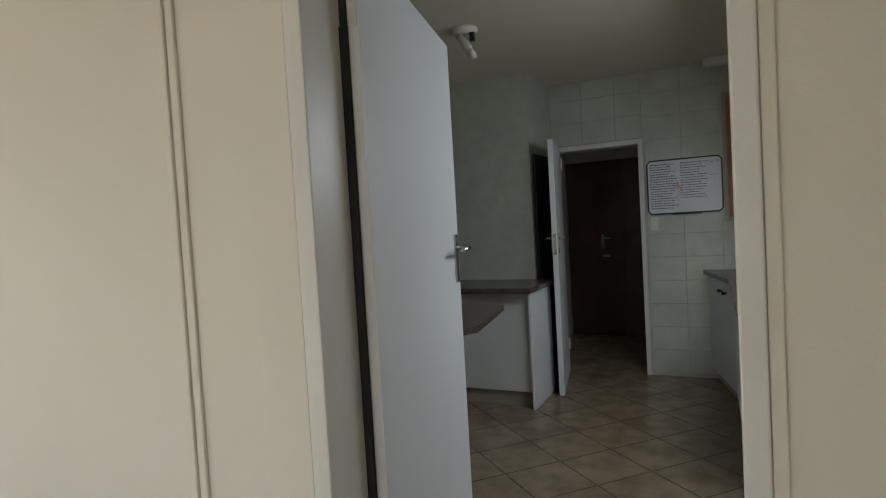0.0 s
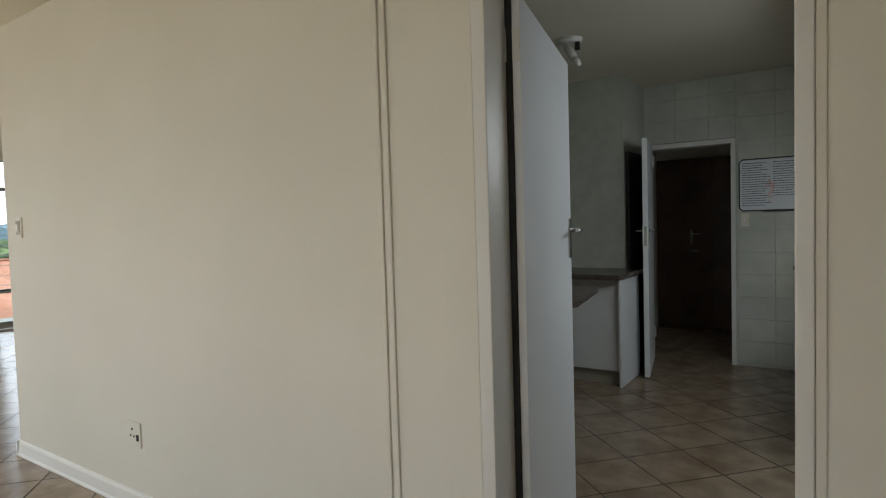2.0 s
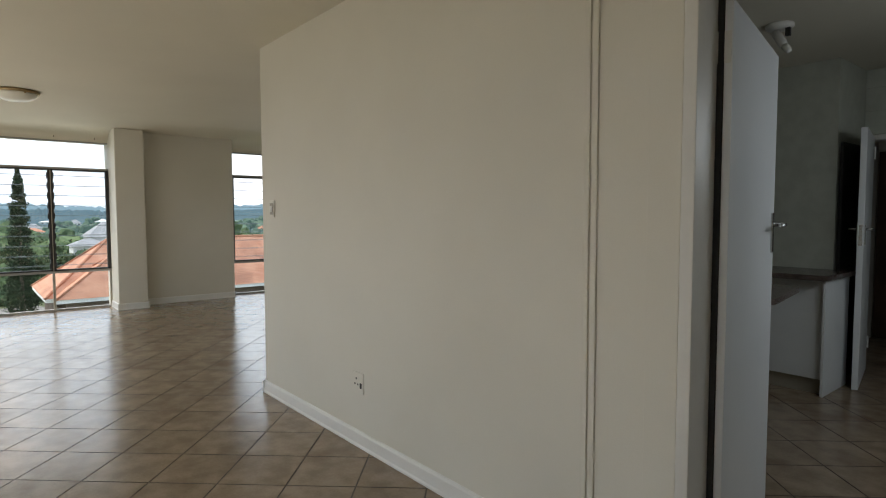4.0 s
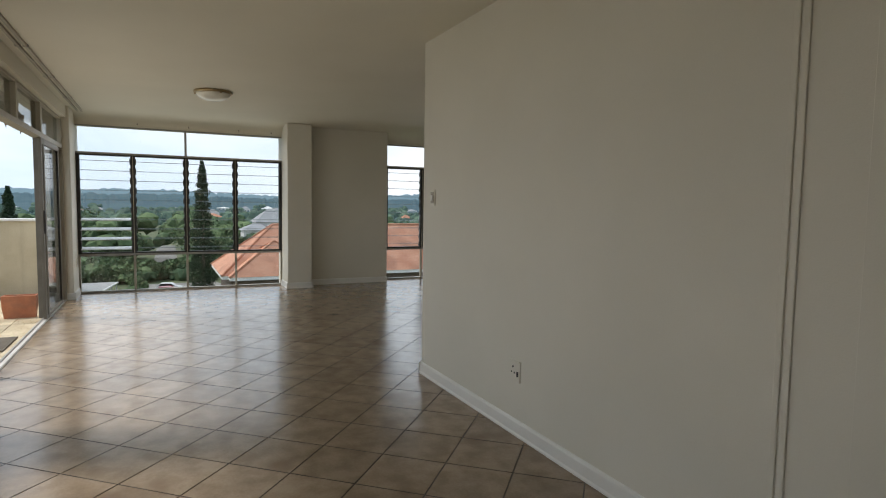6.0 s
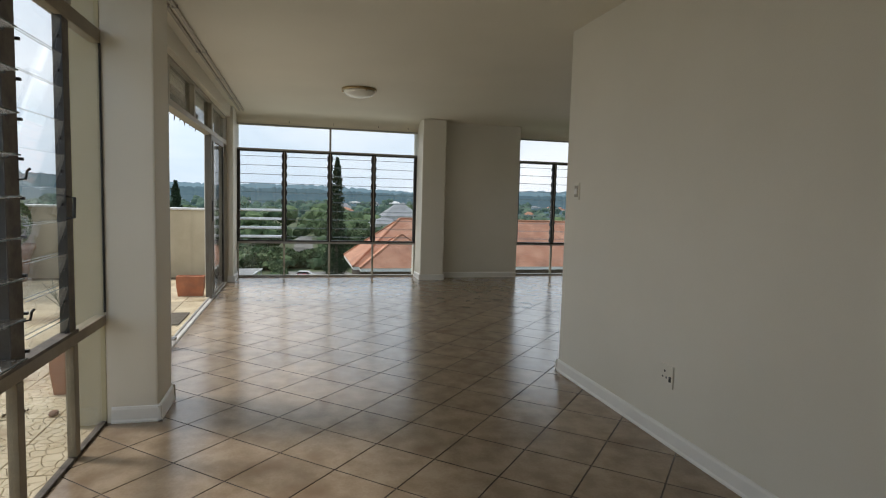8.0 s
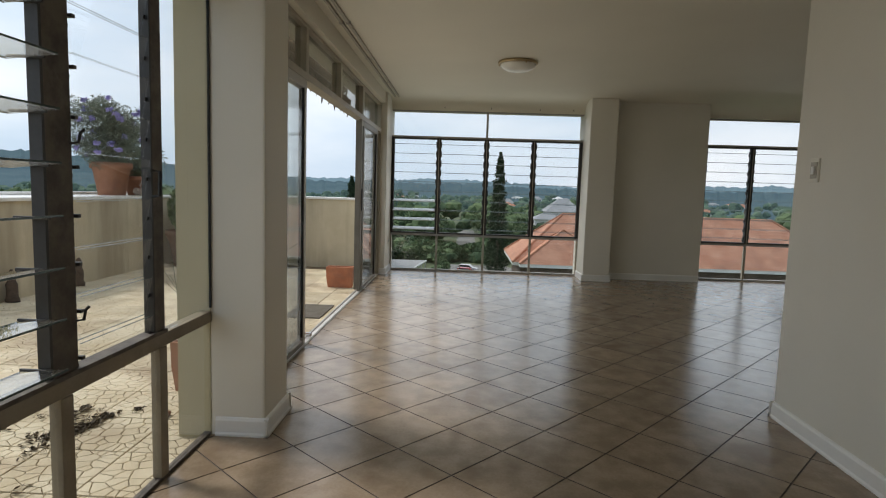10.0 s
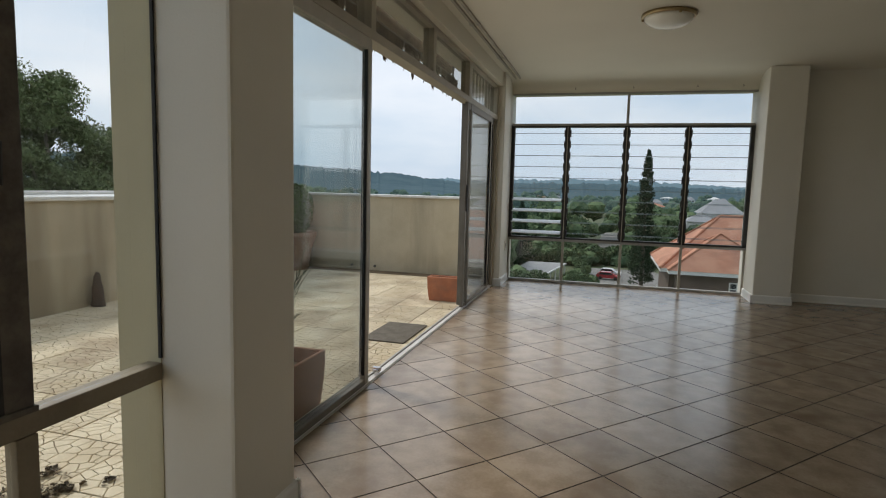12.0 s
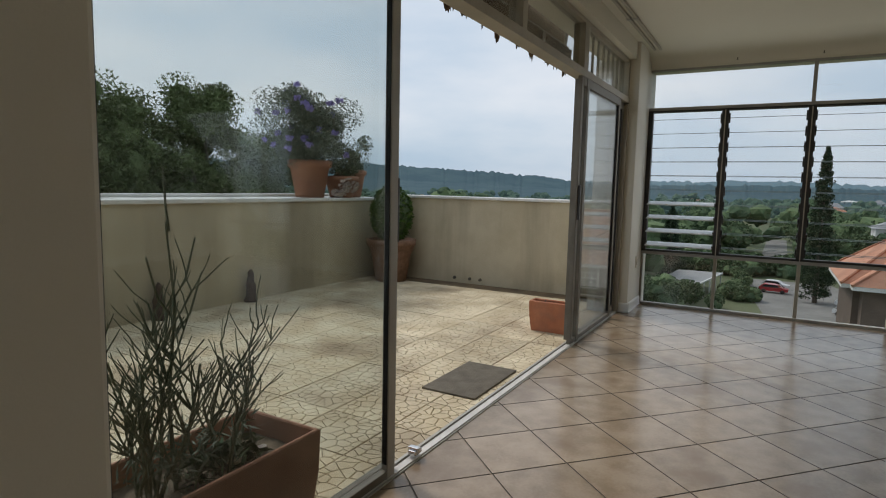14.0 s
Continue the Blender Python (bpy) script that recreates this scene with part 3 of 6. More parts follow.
# sliding door: fixed light, wide open gap, fixed light, transoms
sd = thing("window_3", (-6.4, -2.08, 0), "aluminium sliding terrace door standing open, with transom lights", "sliding door", kind="structure")
GY = -2.08
boxpart("track", (-9.05, -3.785, GY - 0.03, GY + 0.05, -0.04, 0.006), M_ALU, sd, "worn aluminium floor track", 0.003)
boxpart("track_rail", (-9.05, -3.785, GY - 0.008, GY + 0.002, 0.006, 0.020), M_ALU, sd)
boxpart("track_rail", (-9.05, -3.785, GY + 0.004, GY + 0.042, 0.006, 0.012), M_TRACK, sd, "worn rail with skylight put into its colour", 0.003)
boxpart("head", (-9.05, -3.785, GY - 0.05, GY + 0.05, 2.045, 2.10), M_CREAMF, sd, bev=0.004)
boxpart("transom_head", (-9.05, -3.785, GY - 0.04, GY + 0.04, 2.43, 2.46), M_CREAMF, sd, bev=0.003)
for x, w in ((-3.815, 0.03), (-5.12, 0.035), (-6.35, 0.035), (-7.58, 0.055), (-9.02, 0.03)):
    boxpart("transom_post", (x - w, x + w, GY - 0.045, GY + 0.045, 2.10, 2.43), M_CREAMF, sd, bev=0.003)
for x0, x1 in ((-5.085, -3.845), (-6.315, -5.155), (-7.525, -6.385), (-8.99, -7.635)):
    pane("transom_pane", (x0, x1, GY - 0.003, GY + 0.003, 2.10, 2.43), M_DUSTY, sd)
for i in range(7):
    x = -7.80 - i * 0.165
    boxpart("bar", (x - 0.008, x + 0.008, GY - 0.03, GY - 0.012, 2.10, 2.43), M_CREAMF, sd, "painted upright bar of the transom")
boxpart("post", (-7.68, -7.62, GY - 0.05, GY + 0.05, 0.012, 2.045), M_ALU_SHADED, sd, "aluminium door post", 0.004)
boxpart("post", (-9.05, -9.0, GY - 0.05, GY + 0.05, 0.012, 2.03), M_CREAMF, sd, bev=0.004)
boxpart("post", (-3.835, -3.785, GY - 0.05, GY + 0.05, 0.012, 2.03), M_ALU, sd, bev=0.004)


def door_panel(x0, x1, y, stile, handle_x=None, metal=M_ALU):
    panel = boxpart("panel_pane", (x0 + 0.03, x1 - 0.03, y - 0.003, y + 0.003, 0.045, 1.99), M_DUSTY, sd, "dusty glass pane")
    panel.visible_shadow = False
    for a, b in ((x0, x0 + stile), (x1 - stile, x1)):
        boxpart("panel_stile", (a, b, y - 0.016, y + 0.016, 0.018, 2.045), metal, sd, bev=0.004)
        e = b if a == x0 else a
        boxpart("panel_seal", (e - 0.003, e + 0.003, y - 0.011, y + 0.011, 0.075, 1.985), M_RUBBER, sd, "black rubber glazing seal")
    boxpart("panel_rail", (x0 + stile, x1 - stile, y - 0.016, y + 0.016, 0.018, 0.052), M_ALU_SHADED, sd, bev=0.004)
    boxpart("panel_rail", (x0 + stile, x1 - stile, y - 0.016, y + 0.016, 1.98, 2.045), metal, sd, bev=0.004)
    if handle_x is not None:
        bm = bmesh.new()
        bx(bm, handle_x - 0.012, handle_x + 0.012, y + 0.016, y + 0.035, 0.98, 1.24, 0.005)
        part("panel_handle", bm, M_BLACK, sd, "black pull handle")


door_panel(-5.10, -3.835, GY + 0.030, 0.05)
door_panel(-5.15, -3.9, GY - 0.002, 0.05, -5.12)
door_panel(-8.72, -7.49, GY + 0.030, 0.05, -7.515, M_ALU_SHADED)
door_panel(-9.0, -7.68, GY - 0.002, 0.05, None, M_ALU_SHADED)
bm = bmesh.new()
bx(bm, -5.32, -5.26, GY + 0.005, GY + 0.045, 0.024, 0.046, 0.006)
bx(bm, -5.305, -5.275, GY - 0.005, GY + 0.05, 0.03, 0.056, 0.006)
part("door_stop", bm, M_CHROME, sd, "small metal door stop on the track")

# louvre window facing the terrace
nw = thing("window_4", (-1.7, -2.09, 0), "steel louvre window beside the terrace with fixed lower lights", "window", kind="structure")
NY = -2.06
boxpart("sill_rail", (-3.416, 0.1, NY - 0.02, NY + 0.014, -0.004, 0.016), M_DARK, nw, "dark bottom rail", 0.003)
boxpart("lower_rail", (-3.416, 0.1, NY - 0.035, NY + 0.022, 0.575, 0.63), M_TAN, nw, "tan painted bottom rail of the louvres", 0.004)
boxpart("rail_cap", (-2.99, 0.1, NY - 0.034, NY + 0.024, 0.6305, 0.645), M_DARK, nw, "dark rail cap")
boxpart("upper_rail", (-3.416, 0.1, NY - 0.035, NY + 0.022, 2.12, 2.19), M_TAN, nw, bev=0.004)
boxpart("head_rail", (-3.416, 0.1, NY - 0.03, NY + 0.03, 2.47, 2.5), M_CREAMF, nw, bev=0.004)
NX = [-2.965, -2.38, -1.795, -1.21, -0.625, -0.04]
for i, x in enumerate(NX):
    far = x - 0.025 if i == 0 else x - 0.065
    boxpart("louvre_stile", (far, x + 0.053, NY - 0.022, NY + 0.012, 0.64, 2.12), M_DARK, nw, "weathered dark timber louvre stile", 0.004)
    boxpart("louvre_channel", (x + 0.0535, x + 0.065, NY - 0.025, NY + 0.014, 0.646, 2.12), M_BLACK, nw, "black louvre channel")
    boxpart("lower_mullion", (x - 0.024, x + 0.034, NY - 0.02, NY + 0.02, 0.018, 0.572), M_TAN, nw, "pale mullion of the lower lights", 0.003)
    boxpart("top_mullion", (x - 0.03, x + 0.03, NY - 0.02, NY + 0.025, 2.19, 2.47), M_CREAMF, nw, bev=0.003)
boxpart("end_stile", (-3.416, -3.411, -2.050, -2.038, 0.6455, 2.12), M_RUBBER, nw, "dark edge strip at the column")
for a, b in zip([-3.41] + NX, NX):
    if b - a > 0.3:
        pane("pane", (a + 0.036, b - 0.025, NY - 0.003, NY + 0.003, 0.016, 0.574), M_GLASS, nw)
        pane("top_pane", (a + 0.02, b - 0.02, NY - 0.003, NY + 0.003, 2.188, 2.472), M_GLASS, nw)
pane("side_pane", (-3.412, -2.985, -2.048, -2.042, 0.638, 2.122), M_GLASS, nw)
for i, (a, b) in enumerate(zip(NX, NX[1:])):
    louvre_bay(nw, "x", a + 0.067, b - 0.067, NY, 0.57 if i == 0 else 0.60, 2.10 if i == 0 else 2.13, 10, (lambda k: 10) if i == 0 else (lambda k: 84), 1, 0.007, 0.008, False, None if i == 0 else M_LOUVRED)
for x in NX[1:]:
    for k in range(10):
        z = 0.676 + k * 0.153
        boxpart("louvre_arm", (x + 0.0655, x + 0.073, NY - 0.078, NY + 0.034, z - 0.005, z + 0.004), M_BLACK, nw, "thin black blade holder", 0.002)
        boxpart("louvre_pin", (x - 0.082, x - 0.066, NY + 0.0, NY + 0.024, z - 0.006, z + 0.006), M_BLACK, nw, "short black pin", 0.002)
bm = bmesh.new()
tube(bm, [(-2.905, NY + 0.012, 1.19), (-2.905, NY + 0.045, 1.195), (-2.905, NY + 0.048, 1.29), (-2.905, NY + 0.012, 1.295)], 0.008, 8)
part("louvre_lever", bm, M_BLACK, nw, "black louvre pull")
for x, z in ((-2.438, 1.36), (-2.438, 0.80)):
    bm = bmesh.new()
    tube(bm, [(x, NY + 0.01, z), (x - 0.006, NY + 0.034, z + 0.004), (x - 0.010, NY + 0.038, z + 0.035), (x - 0.020, NY + 0.044, z + 0.045)], [0.005, 0.005, 0.005, 0.0055], 6)
    part("louvre_lever", bm, M_BLACK, nw, "black louvre lever")


# brick wall close outside the kitchen window
structure("wall_outside_kitchen", [(-0.15, 2.4, 5.95, 6.1, 0.0, 4.0)], M_BLIND, "orange face brick wall outside the kitchen window", "wall")

# ---- things in the lounge ----
for dy in (0.0, 0.055):
    rail = thing("curtain_rail", (-6.5, -1.9 + dy, CEIL), "brown ceiling-mounted curtain track", "curtain rail", "curtain tracks over the sliding door")
    bm = bmesh.new()
    bx(bm, -9.55, -3.2, -1.895 + dy, -1.872 + dy, CEIL - 0.022, CEIL, 0.003)
    part("track", bm, M_CREAMF, rail)
    for x in (-9.5, -8.2, -6.9, -5.6, -4.3):
        boxpart("bracket", (x - 0.012, x + 0.012, -1.903 + dy, -1.864 + dy, CEIL - 0.026, CEIL - 0.002), M_STEEL, rail, bev=0.002)
    boxpart("end_stop", (-9.57, -9.55, -1.90 + dy, -1.867 + dy, CEIL - 0.035, CEIL), M_BLACK, rail)

lamp = thing("ceiling_lamp", (-6.95, -0.30, CEIL), "round opal glass ceiling lamp with a dull brass rim", "ceiling lamp")
bm = bmesh.new()
lathe(bm, [(0.16, CEIL), (0.205, CEIL - 0.004), (0.21, CEIL - 0.02), (0.20, CEIL - 0.032), (0.185, CEIL - 0.03)], 40, -6.95, -0.30)
part("rim", bm, M_BRASS, lamp, "dull brass rim", True)
bm = bmesh.new()
lathe(bm, [(0.19, CEIL - 0.026), (0.18, CEIL - 0.05), (0.15, CEIL - 0.078), (0.10, CEIL - 0.098), (0.05, CEIL - 0.107), (0.008, CEIL - 0.11)], 40, -6.95, -0.30)
part("bowl", bm, M_OPAL, lamp, "white opal glass bowl", True)
for a in (20, 140, 260):
    cx, cy = -6.95 + 0.195 * math.cos(radians(a)), -0.30 + 0.195 * math.sin(radians(a))
    bm = bmesh.new()
    lathe(bm, [(0.006, CEIL - 0.045), (0.011, CEIL - 0.04), (0.011, CEIL - 0.028)], 10, cx, cy)
    part("clip", bm, M_BRASS, lamp, "small brass retaining knob", True)

sw = thing("light_switch", (-3.80, 1.02, 1.42), "ivory plastic light switch on the wall", "light switch")
boxpart("plate", (-3.84, -3.765, 1.010, 1.021, 1.355, 1.48), M_PLASTIC, sw, bev=0.003)
boxpart("surround", (-3.83, -3.775, 1.007, 1.011, 1.375, 1.46), M_CREAMF, sw, bev=0.001)
boxpart("rocker", (-3.816, -3.789, 1.000, 1.009, 1.395, 1.438), M_TRIM, sw, "white rocker", 0.003)

sock = thing("wall_socket", (-2.615, 1.02, 0.38), "white three-pin wall socket with dark holes", "wall socket")
boxpart("plate", (-2.68, -2.555, 1.011, 1.021, 0.32, 0.445), M_WALL, sock, bev=0.003)
for dx, dz, r in ((-0.016, 0.022, 0.007), (-0.032, -0.012, 0.006), (0.0, -0.012, 0.006)):
    bm = bmesh.new()
    tube(bm, [(-2.61 + dx, 1.012, 0.385 + dz), (-2.61 + dx, 1.0095, 0.385 + dz)], r, 12)
    part("pin_hole", bm, M_BLACK, sock, "dark pin hole")
boxpart("switch", (-2.583, -2.569, 1.006, 1.012, 0.355, 0.385), M_BLACK, sock, "dark switch slot", 0.001)

# switch plate on the corner column, cable hooks over the window
sp = thing("wall_plate", (-9.4, -1.945, 0.48), "small ivory wall plate low on the column", "wall plate")
boxpart("plate", (-9.40, -9.34, -1.946, -1.936, 0.42, 0.54), M_PLASTIC, sp, bev=0.003)
boxpart("slot", (-9.378, -9.362, -1.937, -1.934, 0.45, 0.51), M_BLACK, sp, "dark slot")
for y in (-1.15, -0.45, 0.28, 0.78):
    hook = thing("curtain_hook", (-9.59, y, 2.50), "small metal curtain hook over the window", "hook", "hooks over the window")
    bm = bmesh.new()
    tube(bm, [(-9.601, y, 2.505), (-9.575, y, 2.505), (-9.565, y, 2.495), (-9.567, y, 2.482)], 0.005, 6)
    part("shank", bm, M_DARK, hook)
    boxpart("plate", (-9.601, -9.594, y - 0.012, y + 0.012, 2.49, 2.52), M_STEEL, hook)

# ---- kitchen ----
cab = thing("kitchen_cabinet", (-1.7, 4.45, 0), "white melamine kitchen base cabinet with a grey plinth", "cabinet")
boxpart("carcass", (-2.6, -1.20, 4.20, 4.69, 0.12, 0.88), M_MELAMINE, cab, bev=0.003)
boxpart("plinth", (-2.6, -1.22, 4.24, 4.69, 0.0, 0.12), M_CREAMF, cab, "grey-beige plinth")
boxpart("end_panel", (-1.20, -1.18, 4.16, 4.69, 0.0, 0.88), M_MELAMINE, cab, bev=0.002)
top = thing("worktop", (-1.8, 4.4, 0.88), "dark brown laminate worktop with rounded edge", "worktop")
boxpart("slab", (-2.6, -1.14, 4.05, 4.695, 0.882, 0.922), M_WORKTOP, top, bev=0.012)
pen = thing("breakfast_counter", (-1.6, 2.9, 0), "brown laminate breakfast counter on a white panel", "counter")
bm = bmesh.new()
prism(bm, [(-2.9, 2.0), (-1.35, 2.0), (-0.98, 2.7), (-1.10, 3.40), (-1.16, 3.44), (-2.9, 3.44)], 0.868, 0.902)
part("slab", bm, M_WORKTOP, pen)
boxpart("support", (-2.9, -1.75, 2.5, 3.2, 0.0, 0.868), M_MELAMINE, pen, "white support cabinet", 0.003)
# Added black panel: paints the shade in the gap between cabinet and door.
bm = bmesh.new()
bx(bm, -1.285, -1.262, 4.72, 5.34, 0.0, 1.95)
tagged(part("dark_gap_panel", bm, M_BLACK), "black panel standing in for the shaded gap behind the open door", "panel", kind="structure")

rc = thing("kitchen_cabinet", (0.4, 4.8, 0), "white kitchen base cabinet with black knobs", "cabinet")
bm = bmesh.new()
prism(bm, [(-0.02, 5.365), (0.16, 4.62), (0.20, 3.2), (0.745, 3.2), (0.745, 5.365)], 0.1, 0.88)
part("carcass", bm, M_MELAMINE, rc)
bm = bmesh.new()
prism(bm, [(0.03, 5.365), (0.21, 4.62), (0.25, 3.25), (0.745, 3.25), (0.745, 5.365)], 0.0, 0.1)
part("plinth", bm, M_CREAMF, rc)
for x, y in ((0.085, 4.95), (0.115, 4.80)):
    bm = bmesh.new()
    tube(bm, [(x, y, 0.79), (x - 0.035, y - 0.01, 0.79)], [0.008, 0.014], 8)
    part("knob", bm, M_BLACK, rc, "black knob", True)
rt = thing("worktop", (0.4, 4.8, 0.88), "grey-brown laminate worktop on a white cabinet", "worktop")
bm = bmesh.new()
prism(bm, [(-0.06, 5.366), (0.13, 4.60), (0.17, 3.2), (0.745, 3.2), (0.745, 5.366)], 0.882, 0.915)
part("slab", bm, M_WORKTOP, rt)

wb = thing("whiteboard", (-0.18, 5.36, 1.38), "whiteboard with handwritten lists and a red scribble in a black frame", "whiteboard")
WX0, WX1, WZ0, WZ1, WYF = -0.475, 0.115, 1.392, 1.855, 5.352
bm = bmesh.new()
prism(bm, [(WX0 + 0.03, 0), (WX1 - 0.03, 0), (WX1, 0.03), (WX1, 0.43), (WX1 - 0.03, 0.463), (WX0 + 0.03, 0.463), (WX0, 0.43), (WX0, 0.03)], 0, 0.016)
bmesh.ops.rotate(bm, verts=bm.verts, cent=(0, 0, 0), matrix=Matrix.Rotation(radians(90), 3, "X"))
bmesh.ops.translate(bm, verts=bm.verts, vec=(0, WYF + 0.008, WZ0))
part("frame", bm, M_BLACK, wb, "black plastic frame with rounded corners")
bm = bmesh.new()
prism(bm, [(WX0 + 0.034, 0.012), (WX1 - 0.034, 0.012), (WX1 - 0.012, 0.034), (WX1 - 0.012, 0.43), (WX1 - 0.034, 0.451), (WX0 + 0.034, 0.451), (WX0 + 0.012, 0.43), (WX0 + 0.012, 0.034)], 0, 0.003)
bmesh.ops.rotate(bm, verts=bm.verts, cent=(0, 0, 0), matrix=Matrix.Rotation(radians(90), 3, "X"))
bmesh.ops.translate(bm, verts=bm.verts, vec=(0, WYF - 0.007, WZ0))
part("board", bm, M_BOARD, wb)
rnd = random.Random(5)
bm = bmesh.new()
for col_x, n in ((WX0 + 0.03, 19), (WX0 + 0.27, 15)):
    for i in range(n):
        z = WZ1 - 0.045 - i * 0.0205
        x = col_x
        end = col_x + rnd.uniform(0.14, 0.22)
        while x < end:
            w = rnd.uniform(0.008, 0.026)
            bx(bm, x, x + w, WYF - 0.0125, WYF - 0.0115, z, z + rnd.uniform(0.005, 0.008))
            x += w + 0.006
tagged(part("writing", bm, M_INK, wb, "dark handwriting too small to read"), kind="stuff")
bm = bmesh.new()
for i in range(26):
    a = rnd.uniform(0, 6.28)
    x, z = -0.225 + rnd.gauss(0, 0.014), 1.60 + rnd.gauss(0, 0.055)
    tube(bm, [(x, WYF - 0.0125, z), (x + 0.022 * math.cos(a), WYF - 0.0125, z + 0.04 * math.sin(a))], 0.0018, 4)
tagged(part("scribble", bm, M_INKR, wb, "red marker scribble"), kind="stuff")
bm = bmesh.new()
for i in range(12):
    x, z = rnd.uniform(0.0, 0.08), rnd.choice([1.80, 1.815, 1.70, 1.66])
    tube(bm, [(x, WYF - 0.0125, z), (x + rnd.uniform(0.005, 0.02), WYF - 0.0125, z + rnd.uniform(-0.012, 0.012))], 0.0016, 4)
tagged(part("blue_writing", bm, M_INKB, wb, "blue marker writing"), kind="stuff")
boxpart("pen_tray", (-0.28, -0.05, 5.322, 5.35, 1.385, 1.396), M_BLACK, wb, "black pen tray", 0.003)

ks = thing("light_switch", (-0.42, 5.365, 1.32), "ivory plastic light switch on the tiled wall", "light switch")
boxpart("plate", (-0.457, -0.392, 5.352, 5.368, 1.262, 1.378), M_PLASTIC, ks, bev=0.003)
boxpart("rocker", (-0.433, -0.416, 5.347, 5.353, 1.30, 1.34), M_TRIM, ks, bev=0.002)

kl = thing("ceiling_spotlight", (-1.29, 3.46, CEIL), "white ceiling spotlight with a bare energy-saving bulb", "spotlight")
bm = bmesh.new()
lathe(bm, [(0.085, CEIL), (0.085, CEIL - 0.02), (0.07, CEIL - 0.032), (0.01, CEIL - 0.034)], 24, -1.29, 3.46)
part("base", bm, M_TRIM, kl, "", True)
boxpart("bracket", (-1.25, -1.22, 3.44, 3.47, CEIL - 0.085, CEIL - 0.03), M_BLACK, kl, "black bracket", 0.004)
bm = bmesh.new()
tube(bm, [(-1.31, 3.45, CEIL - 0.05), (-1.26, 3.43, CEIL - 0.13), (-1.24, 3.42, CEIL - 0.16)], [0.028, 0.03, 0.022], 14)
part("lamp_holder", bm, M_TRIM, kl, "", True)
bm = bmesh.new()
tube(bm, [(-1.24, 3.42, CEIL - 0.155), (-1.225, 3.414, CEIL - 0.175), (-1.205, 3.405, CEIL - 0.20)], [0.024, 0.024, 0.016], 12)
part("bulb", bm, M_OPAL, kl, "white energy-saving bulb", True)

tl = thing("tube_light", (0.2, 5.2, CEIL), "white fluorescent batten on the kitchen ceiling", "tube light")
boxpart("batten", (0.0, 0.6, 5.24, 5.34, CEIL - 0.06, CEIL), M_TRIM, tl, bev=0.006)

kw = thing("window_5", (0.34, 5.42, 1.3), "kitchen window with a brick wall close outside", "window", kind="structure")
boxpart("frame_side", (0.12, 0.15, 5.39, 5.45, 1.31, 2.36), M_CREAMF, kw, bev=0.003)
boxpart("frame_side", (0.53, 0.56, 5.39, 5.45, 1.31, 2.36), M_CREAMF, kw, bev=0.003)
boxpart("frame_rail", (0.15, 0.53, 5.39, 5.45, 1.31, 1.34), M_CREAMF, kw, bev=0.003)
boxpart("frame_rail", (0.15, 0.53, 5.39, 5.45, 2.33, 2.36), M_CREAMF, kw, bev=0.003)
pane("pane", (0.15, 0.53, 5.417, 5.423, 1.34, 2.33), M_GLASS, kw)

bd = thing("front_door", (-1.1, 6.98, 0), "dark brown panelled timber front door with a steel handle", "door", kind="structure")
boxpart("leaf", (-1.58, -0.95, 6.99, 7.035, 0.01, 2.05), M_BROWNDOOR, bd, bev=0.003)
boxpart("side_leaf", (-0.945, -0.40, 6.99, 7.035, 0.01, 2.05), M_BROWNDOOR, bd, "narrow brown side leaf", 0.003)
for z0, z1 in ((0.2, 0.95), (1.1, 1.9)):
    boxpart("panel", (-1.48, -1.3, 6.98, 6.992, z0, z1), M_BROWNDOOR, bd, "", 0.004)
    boxpart("panel", (-0.85, -0.5, 6.98, 6.992, z0, z1), M_BROWNDOOR, bd, "", 0.004)
boxpart("handle_plate", (-1.20, -1.165, 6.978, 6.992, 1.03, 1.20), M_CHROME, bd, "steel handle plate", 0.003)
bm = bmesh.new()
tube(bm, [(-1.18, 6.98, 1.15), (-1.18, 6.94, 1.15), (-1.08, 6.935, 1.148)], 0.009, 8)
part("lever", bm, M_CHROME, bd, "steel lever", True)
boxpart("letter_slot", (-1.19, -1.10, 6.978, 6.992, 0.93, 0.96), M_CHROME, bd, "small steel letter plate", 0.002)

# ---- terrace ----
structure("terrace_wall_south", [(-10.5, 2.0, -6.15, -5.45, -0.6, 1.00)], M_TERRWALL, "cream plastered terrace parapet with rain stains", "parapet")
structure("terrace_coping_south", [(-9.78, 2.0, -6.2, -5.42, 1.001, 1.04), (-9.78, 2.0, -6.2, -6.05, 1.041, 1.075)], M_COPING, "wide white coping, wet with rain, along the parapet", "coping", 0.008)
structure("terrace_wall_west", [(-10.05, -9.80, -5.45, -2.3, -0.6, 1.05)], M_TERRWALL, "cream plastered terrace parapet", "parapet")
structure("terrace_coping_west", [(-10.08, -9.77, -5.42, -2.3, 1.051, 1.085)], M_COPING, "white coping of the terrace parapet", "coping", 0.008)
structure("terrace_wall_east", [(2.0, 2.2, -6.2, -2.25, -0.6, 1.05)], M_TERRWALL, "cream plastered terrace parapet", "parapet")
structure("terrace_slab", [(-10.05, 2.2, -6.15, -2.06, -0.6, -0.03)], M_PAVEG, "terrace slab with crazy-patterned paving tiles", "terrace")
structure("facade_upper", [(-9.9, 2.8, -2.32, -2.25, CEIL, 3.3), (-9.95, -9.9, -2.32, 4.75, CEIL, 3.3)], M_TERRWALL, "cream plastered outer wall", "facade")


# ---- things on the terrace ----
mat_t = thing("doormat", (-6.43, -2.36, -0.02), "dark grey-brown rubber doormat on the terrace paving", "doormat")
